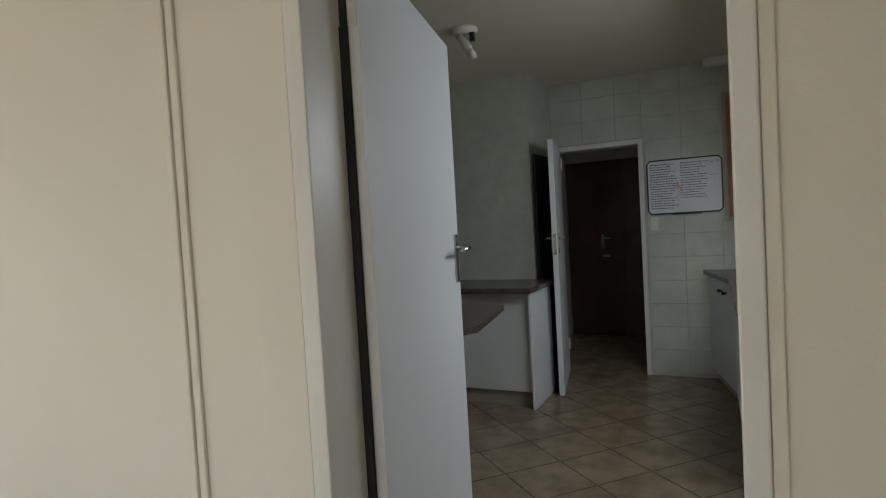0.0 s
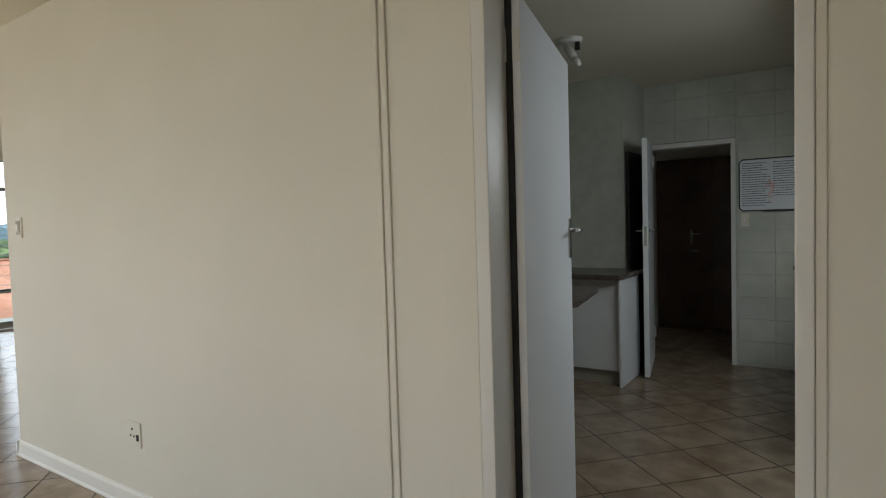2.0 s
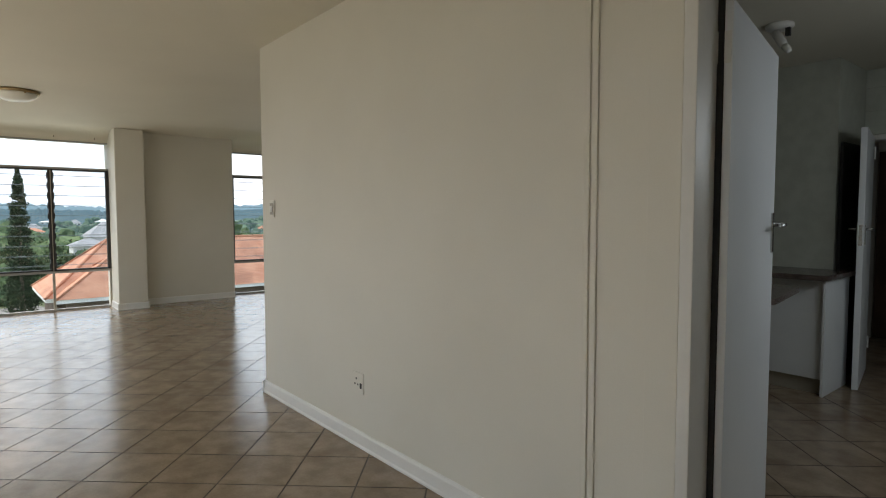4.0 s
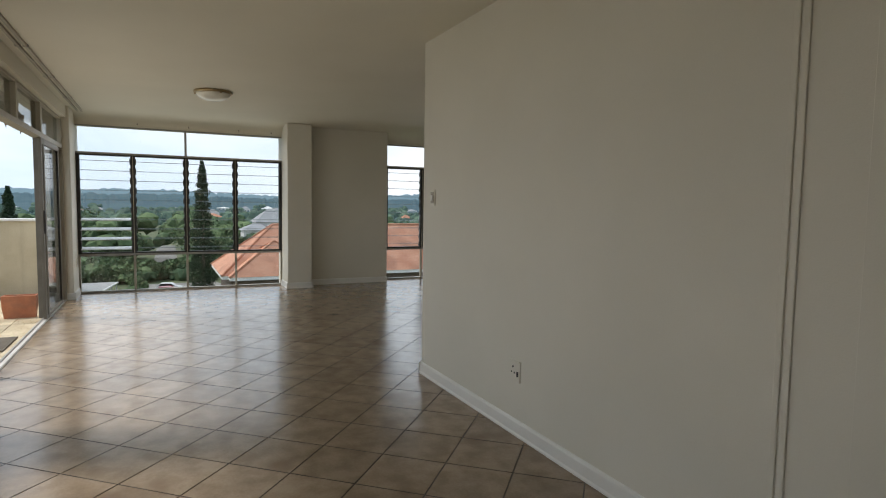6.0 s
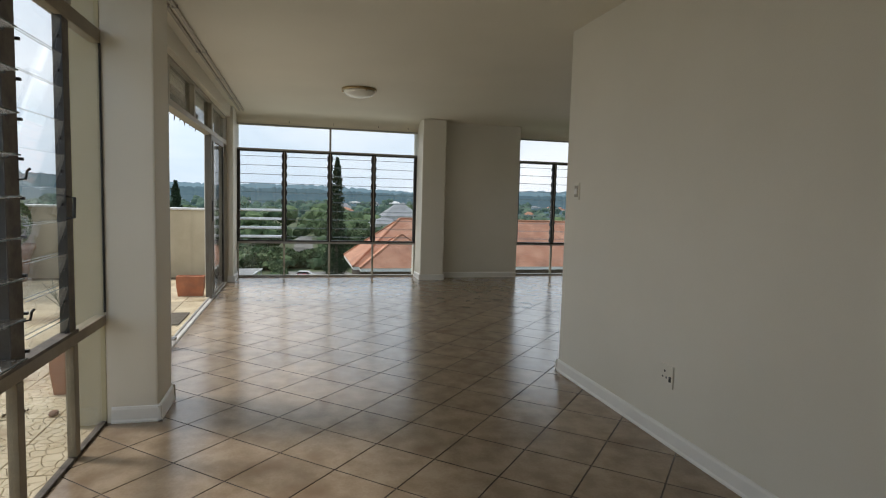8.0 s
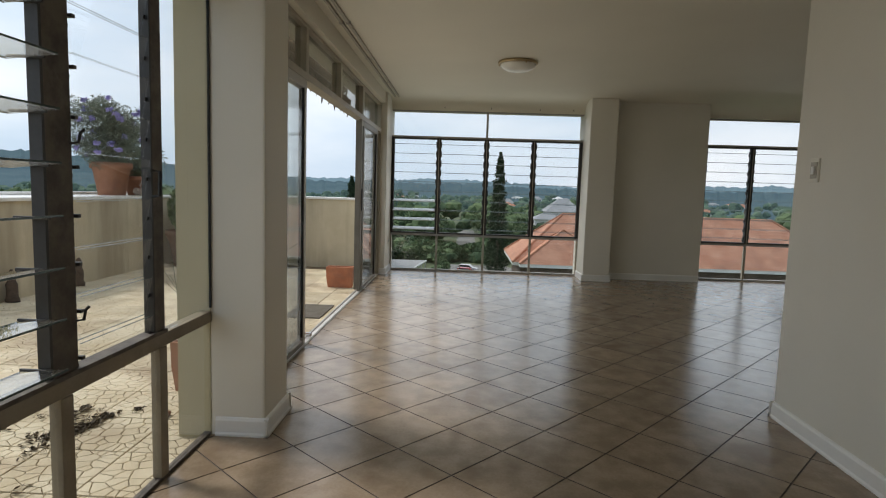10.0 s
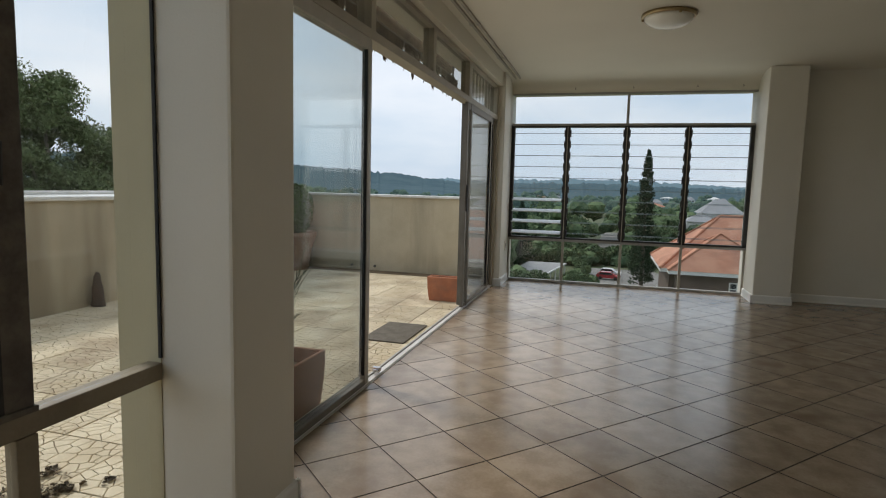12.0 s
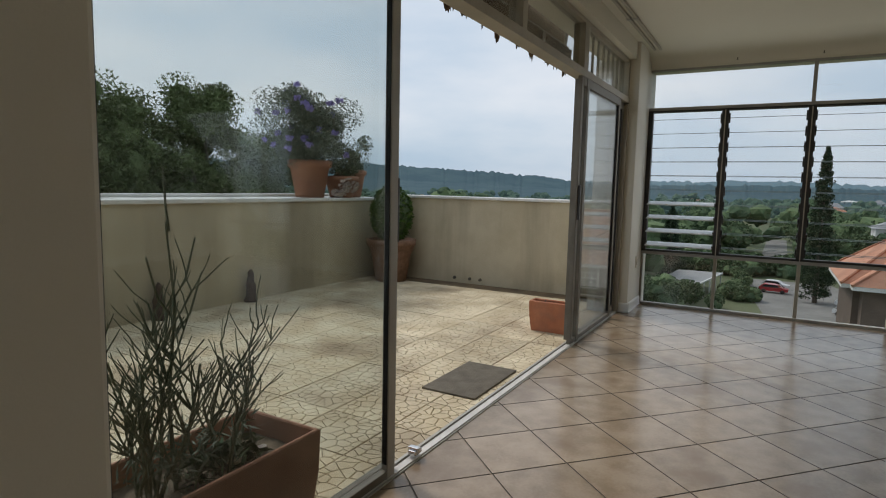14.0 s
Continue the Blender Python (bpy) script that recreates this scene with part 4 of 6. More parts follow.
boxpart("mat_body", (-6.75, -6.12, -2.53, -2.17, -0.022, -0.008), M_MAT, mat_t, bev=0.004)


def trough(name, x0, x1, y0, y1, z0, h, mat, label, soil=True):
    """A rectangular planter with tapered walls, a rim and soil."""
    t = thing(name, ((x0 + x1) / 2, (y0 + y1) / 2, z0), label, "planter")
    bm = bmesh.new()
    tp, wl = 0.02, 0.018
    def ring(dx, z):
        return [bm.verts.new(p) for p in ((x0 + dx, y0 + dx, z), (x1 - dx, y0 + dx, z), (x1 - dx, y1 - dx, z), (x0 + dx, y1 - dx, z))]
    rings = [ring(tp, z0), ring(0.004, z0 + h * 0.5), ring(0.0, z0 + h - 0.006), ring(0.005, z0 + h), ring(wl - 0.004, z0 + h), ring(wl, z0 + h - 0.006), ring(wl + 0.004, z0 + h * 0.5)]
    bm.faces.new(rings[0][::-1])
    for a, b in zip(rings, rings[1:]):
        for i in range(4):
            j = (i + 1) % 4
            bm.faces.new((a[i], a[j], b[j], b[i]))
    bm.faces.new(rings[-1])
    part("trough", bm, mat, t)
    bm = bmesh.new()
    n = 14
    grid = [[bm.verts.new((x0 + wl + (x1 - x0 - 2 * wl) * i / n, y0 + wl + (y1 - y0 - 2 * wl) * j / 6, z0 + h * 0.72 + 0.018 * noise.noise(Vector((i * 0.9, j * 0.9, x0))))) for j in range(7)] for i in range(n + 1)]
    for i in range(n):
        for j in range(6):
            bm.faces.new((grid[i][j], grid[i + 1][j], grid[i + 1][j + 1], grid[i][j + 1]))
    part("soil", bm, M_SOIL, t, "dry dark soil")
    return t


big = trough("planter", -4.80, -4.02, -2.56, -2.17, -0.02, 0.31, M_TERRA2, "weathered terracotta trough with soil and low weeds")
small = trough("planter", -8.02, -7.88, -2.53, -2.19, -0.02, 0.265, M_TERRA, "small orange terracotta trough beside the sliding door")

# shrub of bare pencil-like stems in the large trough
rnd = random.Random(11)
shrub = thing("shrub", (-4.3, -2.36, 0.2), "bare green-brown stemmed shrub growing in the terracotta trough", "shrub")


def branch(bm, p, d, length, r, depth):
    pts, rad = [p.copy()], [r]
    n = 5
    for k in range(n):
        d = (d + Vector((rnd.gauss(0, 0.10), rnd.gauss(0, 0.10), 0.09 + rnd.gauss(0, 0.05)))).normalized()
        p = p + d * length / n
        pts.append(p.copy())
        rad.append(r * (1 - 0.45 * (k + 1) / n))
    tube(bm, pts, rad, 5)
    if depth == 0:
        return
    for k in range(rnd.randint(3, 5)):
        at = pts[rnd.randint(2, n)]
        a = rnd.uniform(0, 6.283)
        side = Vector((math.cos(a), math.sin(a), 0))
        nd = (d * 0.55 + side * rnd.uniform(0.45, 0.8) + Vector((0, 0, 0.25))).normalized()
        branch(bm, at, nd, length * rnd.uniform(0.5, 0.75), r * 0.62, depth - 1)


for k in range(17):
    bm = bmesh.new()
    a = rnd.uniform(0, 6.283)
    base = Vector((-4.33 + rnd.gauss(0, 0.13), -2.37 + rnd.gauss(0, 0.05), 0.2))
    lean = Vector((math.cos(a) * 0.35, math.sin(a) * 0.3, 1)).normalized()
    branch(bm, base, lean, rnd.uniform(0.24, 0.44), 0.0072, 2)
    part("stem", bm, M_STEM, shrub)
bm = bmesh.new()
p = Vector((-4.34, -2.38, 0.2))
tube(bm, [p, p + Vector((0.018, 0, 0.3)), p + Vector((-0.006, 0.01, 0.62)), p + Vector((0.012, 0.0, 0.88))], [0.008, 0.006, 0.0045, 0.003], 6)
for z, dx in ((0.45, 0.14), (0.5, -0.15), (0.58, 0.1), (0.62, -0.12), (0.85, 0.02)):
    tube(bm, [p + Vector((0, 0, z)), p + Vector((dx * 0.6, dx * 0.2, z + 0.07)), p + Vector((dx, dx * 0.3, z + 0.2))], [0.005, 0.004, 0.003], 5)
part("main_stem", bm, M_STEM, shrub, "tall upright main stem")
leaf_part("foliage", [(-4.46, -2.37, 0.34, 0.24, 0.13, 0.10, 160), (-4.30, -2.37, 0.32, 0.20, 0.13, 0.12, 260)], 0.028, M_LEAFG, shrub, "narrow grey-green leaves near the base", 0.14)
weeds = thing("weed_clump", (-4.6, -2.36, 0.21), "low green weeds on the soil of the trough", "weeds")
bm = bmesh.new()
leaf_cluster(bm, (-4.58, -2.37, 0.235), (0.10, 0.10, 0.05), 130, 0.035, rnd, 0.6)
leaf_cluster(bm, (-4.45, -2.33, 0.25), (0.14, 0.10, 0.07), 160, 0.045, rnd, 0.14)
part("leaves", bm, M_LEAF, weeds)
for k in range(14):
    x, y = -4.62 + rnd.gauss(0, 0.08), -2.36 + rnd.gauss(0, 0.06)
    if k < 5:
        st = thing("pebble", (x, y, 0.215), "small pale stone lying on the trough soil", "stone", "stones in the trough")
        bm = bmesh.new()
        bmesh.ops.create_icosphere(bm, subdivisions=1, radius=0.018 + 0.008 * rnd.random(), matrix=Matrix.Translation((x, y, 0.225)) @ Matrix.Diagonal((1.3, 0.9, 0.5, 1)))
        part("stone", bm, M_PALEFL if k < 2 else M_PAVE, st)
# little weeds in the small trough
sw2 = thing("weed_clump", (-7.95, -2.4, 0.17), "dry tuft in the small orange trough", "weeds")
bm = bmesh.new()
leaf_cluster(bm, (-7.95, -2.4, 0.20), (0.05, 0.14, 0.04), 90, 0.03, rnd, 0.2)
part("leaves", bm, M_SOIL, sw2)


def flower_pot(name, x, y, z, r, h, label, mat=M_TERRA2):
    t = thing(name, (x, y, z), label, "plant pot", "pots on the parapet")
    bm = bmesh.new()
    lathe(bm, [(r * 0.68, z), (r * 0.94, z + h * 0.80), (r * 1.06, z + h * 0.81), (r * 1.08, z + h * 0.985), (r * 1.0, z + h), (r * 0.92, z + h), (r * 0.88, z + h * 0.86)], 28, x, y)
    part("pot", bm, mat, t, "", True)
    bm = bmesh.new()
    lathe(bm, [(r * 0.89, z + h * 0.84), (r * 0.89, z + h * 0.90), (r * 0.3, z + h * 0.93)], 20, x, y)
    part("soil", bm, M_SOIL, t, "dark soil")
    return t


PZ = 1.04
flower_pot("flower_pot", -8.62, -5.72, PZ, 0.25, 0.45, "large terracotta pot standing on the parapet")
flower_pot("flower_pot", -9.45, -5.74, PZ, 0.19, 0.36, "terracotta pot with a small shrub on the parapet")
flower_pot("flower_pot", -9.05, -5.58, PZ, 0.21, 0.27, "low terracotta bowl with trailing pale flowers on the parapet")


def bush(name, x, y, z, radii, leaves, size, label, leaf_mat, flowers=0, lobes=7):
    b = thing(name, (x, y, z), label, "shrub")
    bm = bmesh.new()
    for k in range(9):
        a = rnd.uniform(0, 6.283)
        tip = Vector((x + math.cos(a) * radii[0] * 0.6, y + math.sin(a) * radii[1] * 0.6, z + radii[2] * rnd.uniform(1.0, 1.7)))
        mid = Vector((x, y, z)).lerp(tip, 0.5) + Vector((rnd.gauss(0, 0.03), rnd.gauss(0, 0.03), 0.04))
        tube(bm, [(x, y, z), mid, tip], [0.012, 0.007, 0.003], 5)
    part("twigs", bm, M_STEM, b, "thin woody twigs")
    rows = []
    for k in range(lobes):
        a = 6.283 * k / lobes + rnd.uniform(-0.3, 0.3)
        q = rnd.uniform(0.15, 0.85)
        s = rnd.uniform(0.30, 0.5)
        rows.append((x + math.cos(a) * radii[0] * q, y + math.sin(a) * radii[1] * q, z + radii[2] * rnd.uniform(0.15, 1.6), radii[0] * s, radii[1] * s, radii[2] * s, leaves // lobes))
    leaf_part("foliage", rows, size, leaf_mat, b)
    for k in range(flowers):
        bm = bmesh.new()
        lobe = rnd.choice(rows)
        d = Vector((rnd.gauss(0.5, 0.6), rnd.gauss(0.8, 0.6), rnd.gauss(0.2, 0.5))).normalized()
        c = (lobe[0] + d.x * lobe[3], lobe[1] + d.y * lobe[4], lobe[2] + d.z * lobe[5])
        leaf_cluster(bm, c, (0.045, 0.045, 0.035), 26, 0.024, rnd, 0.8)
        part("flower", bm, M_FLOWER, b, "lilac-blue flower head")
    return b


bush("plumbago_bush", -8.62, -5.72, PZ + 0.36, (0.66, 0.54, 0.50), 26000, 0.0165, "grey-green shrub with lilac-blue flowers in a terracotta pot", M_LEAFG, 34, 30)
bush("small_shrub", -9.45, -5.74, PZ + 0.33, (0.27, 0.25, 0.25), 2600, 0.018, "small sparse green shrub in a terracotta pot", M_LEAF, 0, 8)
trail = thing("trailing_flowers", (-9.0, -5.5, PZ + 0.24), "pale pink trailing flowers hanging over a terracotta bowl", "flowers")
bm = bmesh.new()
leaf_cluster(bm, (-9.0, -5.42, PZ + 0.16), (0.17, 0.09, 0.11), 240, 0.026, rnd, 0.8)
leaf_cluster(bm, (-8.86, -5.46, PZ + 0.06), (0.13, 0.07, 0.06), 130, 0.026, rnd, 0.8)
part("petals", bm, M_PALEFL, trail)
bm = bmesh.new()
leaf_cluster(bm, (-9.05, -5.55, PZ + 0.31), (0.20, 0.18, 0.09), 420, 0.03, rnd, 0.3)
part("leaves", bm, M_LEAF, trail)

# clipped bush in a tall pot in the terrace corner
topi = thing("topiary", (-9.38, -5.02, -0.02), "clipped dense green bush in a tall terracotta pot", "potted bush")
bm = bmesh.new()
lathe(bm, [(0.20, -0.02), (0.25, 0.30), (0.30, 0.44), (0.32, 0.45), (0.32, 0.52), (0.28, 0.52), (0.26, 0.46)], 28, -9.38, -5.02)
part("pot", bm, M_ORNAMENT, topi, "dark weathered terracotta pot", True)
bm = bmesh.new()
bmesh.ops.create_icosphere(bm, subdivisions=3, radius=1.0)
for v in bm.verts:
    k = 1 + 0.10 * noise.noise(v.co * 3.0)
    v.co = Vector((-9.38 + v.co.x * 0.24 * k, -5.02 + v.co.y * 0.24 * k, 0.84 + v.co.z * 0.34 * k))
part("inner_foliage", bm, M_LEAF, topi, "dark inner foliage")
bm = bmesh.new()
for _ in range(1500):
    d = Vector((rnd.gauss(0, 1), rnd.gauss(0, 1), rnd.gauss(0, 1))).normalized()
    leaf_cluster(bm, (-9.38 + d.x * 0.26, -5.02 + d.y * 0.26, 0.84 + d.z * 0.36), (0.02, 0.02, 0.02), 1, 0.032, rnd, 0.5)
part("foliage", bm, M_TOPI, topi)

# small things by the parapet
for fx_, fy_ in ((-7.36, -5.375), (-6.33, -5.375)):
    fig = thing("garden_figure", (fx_, fy_, -0.02), "small brown weathered garden ornament by the parapet", "ornament", "ornaments by the parapet")
    bm = bmesh.new()
    lathe(bm, [(0.062, -0.02), (0.066, 0.01), (0.05, 0.04), (0.046, 0.12), (0.05, 0.16), (0.036, 0.20), (0.03, 0.24), (0.034, 0.275), (0.01, 0.32)], 14, fx_, fy_)
    for v in bm.verts:
        v.co += 0.012 * noise.noise_vector(v.co * 14)
    part("body", bm, M_FIGURE, fig, "", True)
for y in (-4.30, -4.08, -3.93):
    hole = thing("drain_hole", (-9.80, y, 0.03), "dark drain spout low in the parapet", "drain hole", "drain holes of the terrace")
    bm = bmesh.new()
    tube(bm, [(-9.802, y, 0.035), (-9.775, y, 0.033)], [0.02, 0.018], 10)
    part("spout", bm, M_DARK, hole)
bm = bmesh.new()
rnd2 = random.Random(3)
for _ in range(46):
    x, y = rnd2.uniform(-3.6, -1.6), -2.5 - abs(rnd2.gauss(0, 0.5))
    leaf_cluster(bm, (x, y, -0.012), (0.05, 0.05, 0.004), 7, 0.016, rnd2, 0.5)
for cx, cy, sx, sy, cnt in ((-3.40, -2.76, 0.07, 0.03, 60), (-3.52, -2.72, 0.06, 0.02, 40), (-3.60, -2.70, 0.03, 0.02, 20), (-3.58, -2.88, 0.08, 0.03, 26), (-3.70, -2.88, 0.02, 0.015, 12), (-3.72, -2.60, 0.012, 0.012, 10), (-3.30, -2.80, 0.10, 0.05, 40)):
    for _ in range(cnt):
        leaf_cluster(bm, (rnd2.gauss(cx, sx), rnd2.gauss(cy, sy), -0.010), (0.018, 0.018, 0.006), 5, 0.012, rnd2, 0.7)
tagged(part("leaf_litter", bm, M_SOIL), "scattered dead leaves and dirt on the paving", "leaf litter", kind="stuff")

pb = thing("pebble", (-3.65, -2.40, -0.02), "brown rounded stone lying beside the column", "stone")
bm = bmesh.new()
bmesh.ops.create_icosphere(bm, subdivisions=2, radius=0.03, matrix=Matrix.Translation((-3.65, -2.40, -0.004)) @ Matrix.Diagonal((1.3, 0.9, 0.6, 1)))
for v in bm.verts:
    v.co += 0.004 * noise.noise_vector(v.co * 30)
part("stone", bm, M_ORNAMENT, pb, "", True)

# awning with a torn scalloped valance over the sliding door
aw = thing("awning", (-6.0, -2.3, 2.4), "faded brown folded awning with a torn scalloped fringe", "awning")
bm = bmesh.new()
tube(bm, [(-8.05, -2.40, 2.47), (-4.1, -2.40, 2.47)], 0.06, 12)
part("roll", bm, M_CANVAS, aw, "rolled canvas", True)
boxpart("front_bar", (-7.95, -4.1, -2.325, -2.295, 2.30, 2.365), M_CREAMF, aw, "painted front bar", 0.006)
bm = bmesh.new()
n = 300
top_v, low_v, back = [], [], []
for i in range(n + 1):
    x = -7.85 + 3.75 * i / n
    sc = abs(math.sin(i * 0.16)) ** 0.5
    drop = 0.145 + 0.055 * sc + 0.10 * noise.noise(Vector((i * 0.11, 2.0, 0))) + 0.05 * noise.noise(Vector((i * 0.6, 5.0, 0)))
    y = -2.24 + 0.02 * noise.noise(Vector((i * 0.2, 0, 3)))
    top_v.append(bm.verts.new((x, y, 2.31)))
    low_v.append(bm.verts.new((x, y - 0.01, 2.31 - drop)))
for i in range(n):
    if noise.noise(Vector((i * 0.11, 9.0, 0))) > 0.42:
        continue
    bm.faces.new((top_v[i], top_v[i + 1], low_v[i + 1], low_v[i]))
bmesh.ops.solidify(bm, geom=bm.faces, thickness=0.003)
part("valance", bm, M_CANVAS, aw, "torn scalloped canvas valance")
for x in (-7.9, -4.3):
    bm = bmesh.new()
    tube(bm, [(x, -2.30, 2.47), (x + 0.02, -2.31, 2.33)], 0.012, 6)
    part("arm", bm, M_CREAMF, aw, "folding arm")

# ---- outdoors, seen from the high terrace ----
GZ = -15.0
rng = random.Random(21)


def island_surface(name, c1, c2, rough=0.9, scale=0.6, bump=0.5):
    """Foliage whose tone differs from clump to clump."""
    m, nt, out = material(name)
    n, l = nt.nodes, nt.links
    b = n.new("ShaderNodeBsdfPrincipled")
    b.inputs["Roughness"].default_value = rough
    b.inputs["Specular IOR Level"].default_value = 0.2
    geo = n.new("ShaderNodeNewGeometry")
    nz = n.new("ShaderNodeTexNoise")
    nz.inputs["Scale"].default_value, nz.inputs["Detail"].default_value = scale, 6
    l.new(geo.outputs["Position"], nz.inputs["Vector"])
    a = n.new("ShaderNodeMath")
    a.operation = "MULTIPLY_ADD"
    a.inputs[1].default_value, a.inputs[2].default_value = 0.55, -0.28
    l.new(geo.outputs["Random Per Island"], a.inputs[0])
    s = n.new("ShaderNodeMath")
    l.new(nz.outputs["Fac"], s.inputs[0])
    l.new(a.outputs[0], s.inputs[1])
    r = n.new("ShaderNodeValToRGB")
    r.color_ramp.elements[0].position, r.color_ramp.elements[1].position = 0.25, 0.75
    r.color_ramp.elements[0].color, r.color_ramp.elements[1].color = (*c1, 1), (*c2, 1)
    l.new(s.outputs[0], r.inputs[0])
    l.new(r.outputs[0], b.inputs["Base Color"])
    bp = n.new("ShaderNodeBump")
    bp.inputs["Strength"].default_value, bp.inputs["Distance"].default_value = bump, 0.6
    l.new(nz.outputs["Fac"], bp.inputs["Height"])
    l.new(bp.outputs[0], b.inputs["Normal"])
    l.new(b.outputs[0], out.inputs[0])
    return m


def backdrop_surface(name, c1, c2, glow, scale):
    """Far hills and woods, plain backdrop: haze painted as bluish colour and faint glow."""
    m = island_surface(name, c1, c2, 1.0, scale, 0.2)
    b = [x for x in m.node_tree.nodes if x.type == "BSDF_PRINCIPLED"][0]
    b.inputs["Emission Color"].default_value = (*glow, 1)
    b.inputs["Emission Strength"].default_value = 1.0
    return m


M_GROUND = surface("suburban_ground", (0.06, 0.085, 0.035), (0.11, 0.125, 0.06), 0.95, 0.05, 1.5, 0.3)
M_ASPHALT = surface("pale_asphalt", (0.17, 0.165, 0.155), (0.23, 0.225, 0.21), 0.9, 0.3, 4, 0.3)
M_WOODS = island_surface("far_woods", (0.045, 0.078, 0.042), (0.115, 0.165, 0.075))
# Distance haze is put into the far trees as a faint bluish emission.
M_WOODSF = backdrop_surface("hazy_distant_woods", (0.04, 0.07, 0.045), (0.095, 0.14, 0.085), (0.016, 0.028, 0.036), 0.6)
M_TREE = island_surface("near_tree_leaves", (0.085, 0.115, 0.045), (0.165, 0.205, 0.085), 0.7, 1.5)
M_CYPRESS = island_surface("dark_conifer_leaves", (0.018, 0.035, 0.02), (0.045, 0.075, 0.035), 0.8, 1.5)
M_BARK = surface("grey_bark", (0.10, 0.085, 0.065), (0.16, 0.14, 0.11), 0.9, 2, 12, 0.6)
# Haze is put into the hills' bluish base colours and emission.
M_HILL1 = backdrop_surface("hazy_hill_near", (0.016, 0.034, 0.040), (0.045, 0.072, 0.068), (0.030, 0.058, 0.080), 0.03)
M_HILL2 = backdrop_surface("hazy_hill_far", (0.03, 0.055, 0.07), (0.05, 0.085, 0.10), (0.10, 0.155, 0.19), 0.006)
M_BRICKW = surface("brown_face_brick", (0.10, 0.075, 0.06), (0.15, 0.112, 0.09), 0.9, 0.8, 9, 0.4)
M_WHITE_OUT = surface("white_outdoor_paint", (0.62, 0.62, 0.60), (0.72, 0.72, 0.70), 0.6, 1, 9, 0.1)
M_GREYROOF = surface("grey_slate_roof", (0.20, 0.21, 0.22), (0.30, 0.31, 0.32), 0.6, 0.3, 4, 0.3)
M_CARW = surface("white_car_paint", (0.72, 0.72, 0.72), (0.76, 0.76, 0.76), 0.2, 2, 20, 0.0)
M_CARR = surface("red_car_paint", (0.36, 0.03, 0.035), (0.42, 0.04, 0.045), 0.2, 2, 20, 0.0)
M_CARG = surface("car_window", (0.02, 0.025, 0.03), (0.03, 0.035, 0.04), 0.08, 2, 20, 0.0)


def roof_tiles(name, c1, c2, pitch):
    """Clay roof: courses along the slope and rolls across it."""
    m = surface(name, c1, c2, 0.8, 0.9, 7, 0.2, stain=(0.40, 0.19, 0.125), stain_at=0.60)
    nt = m.node_tree
    n, l = nt.nodes, nt.links
    geo = n.new("ShaderNodeNewGeometry")
    wave = n.new("ShaderNodeTexWave")
    wave.wave_type, wave.bands_direction, wave.wave_profile = "BANDS", "Z", "SAW"
    wave.inputs["Scale"].default_value, wave.inputs["Distortion"].default_value = pitch, 0.3
    l.new(geo.outputs["Position"], wave.inputs["Vector"])
    b = [x for x in n if x.type == "BSDF_PRINCIPLED"][0]
    bp = n.new("ShaderNodeBump")
    bp.inputs["Strength"].default_value, bp.inputs["Distance"].default_value = 1.0, 0.2
    l.new(wave.outputs["Fac"], bp.inputs["Height"])
    l.new(bp.outputs[0], b.inputs["Normal"])
    return m


M_CLAY = roof_tiles("orange_clay_tiles", (0.52, 0.235, 0.145), (0.64, 0.335, 0.22), 1.2)

# ground to the horizon
bm = bmesh.new()
bx(bm, -4000, 900, -3500, 3500, GZ - 1, GZ)
tagged(part("ground", bm, M_GROUND), "green and brown suburban ground far below the terrace", "ground", kind="structure")
bm = bmesh.new()
prism(bm, [(-128, -4), (-108, -3), (-92, -1), (-88, 9), (-112, 14), (-128, 9)], GZ, GZ + 0.02)
prism(bm, [(-240, -2), (-150, -3), (-150, 3), (-240, 4)], GZ, GZ + 0.02)
tagged(part("road", bm, M_ASPHALT), "pale asphalt car park and drive", "road", kind="structure")

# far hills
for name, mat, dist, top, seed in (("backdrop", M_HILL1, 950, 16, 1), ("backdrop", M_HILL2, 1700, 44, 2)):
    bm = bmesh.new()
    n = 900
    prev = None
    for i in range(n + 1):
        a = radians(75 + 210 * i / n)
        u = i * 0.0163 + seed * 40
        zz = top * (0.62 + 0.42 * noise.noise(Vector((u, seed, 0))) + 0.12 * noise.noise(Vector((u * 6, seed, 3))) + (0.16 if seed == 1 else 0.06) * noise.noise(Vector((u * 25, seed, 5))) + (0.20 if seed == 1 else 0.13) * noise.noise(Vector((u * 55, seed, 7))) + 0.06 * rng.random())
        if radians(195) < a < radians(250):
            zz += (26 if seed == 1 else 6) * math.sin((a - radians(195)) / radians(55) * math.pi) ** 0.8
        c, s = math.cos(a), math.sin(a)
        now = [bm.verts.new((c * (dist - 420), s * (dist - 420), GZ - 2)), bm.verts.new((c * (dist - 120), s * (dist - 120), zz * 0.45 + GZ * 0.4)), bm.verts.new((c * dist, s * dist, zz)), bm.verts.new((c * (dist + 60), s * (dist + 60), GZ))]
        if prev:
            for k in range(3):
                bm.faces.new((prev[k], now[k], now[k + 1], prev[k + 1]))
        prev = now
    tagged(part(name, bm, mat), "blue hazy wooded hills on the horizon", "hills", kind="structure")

# woods between the car park and the hills: many uneven crowns
ico = bmesh.new()
bmesh.ops.create_icosphere(ico, subdivisions=2, radius=1.0)
IV = np.array([v.co[:] for v in ico.verts])
IF = np.array([[v.index for v in f.verts] for f in ico.faces])
ico.free()
nr = np.random.RandomState(4)


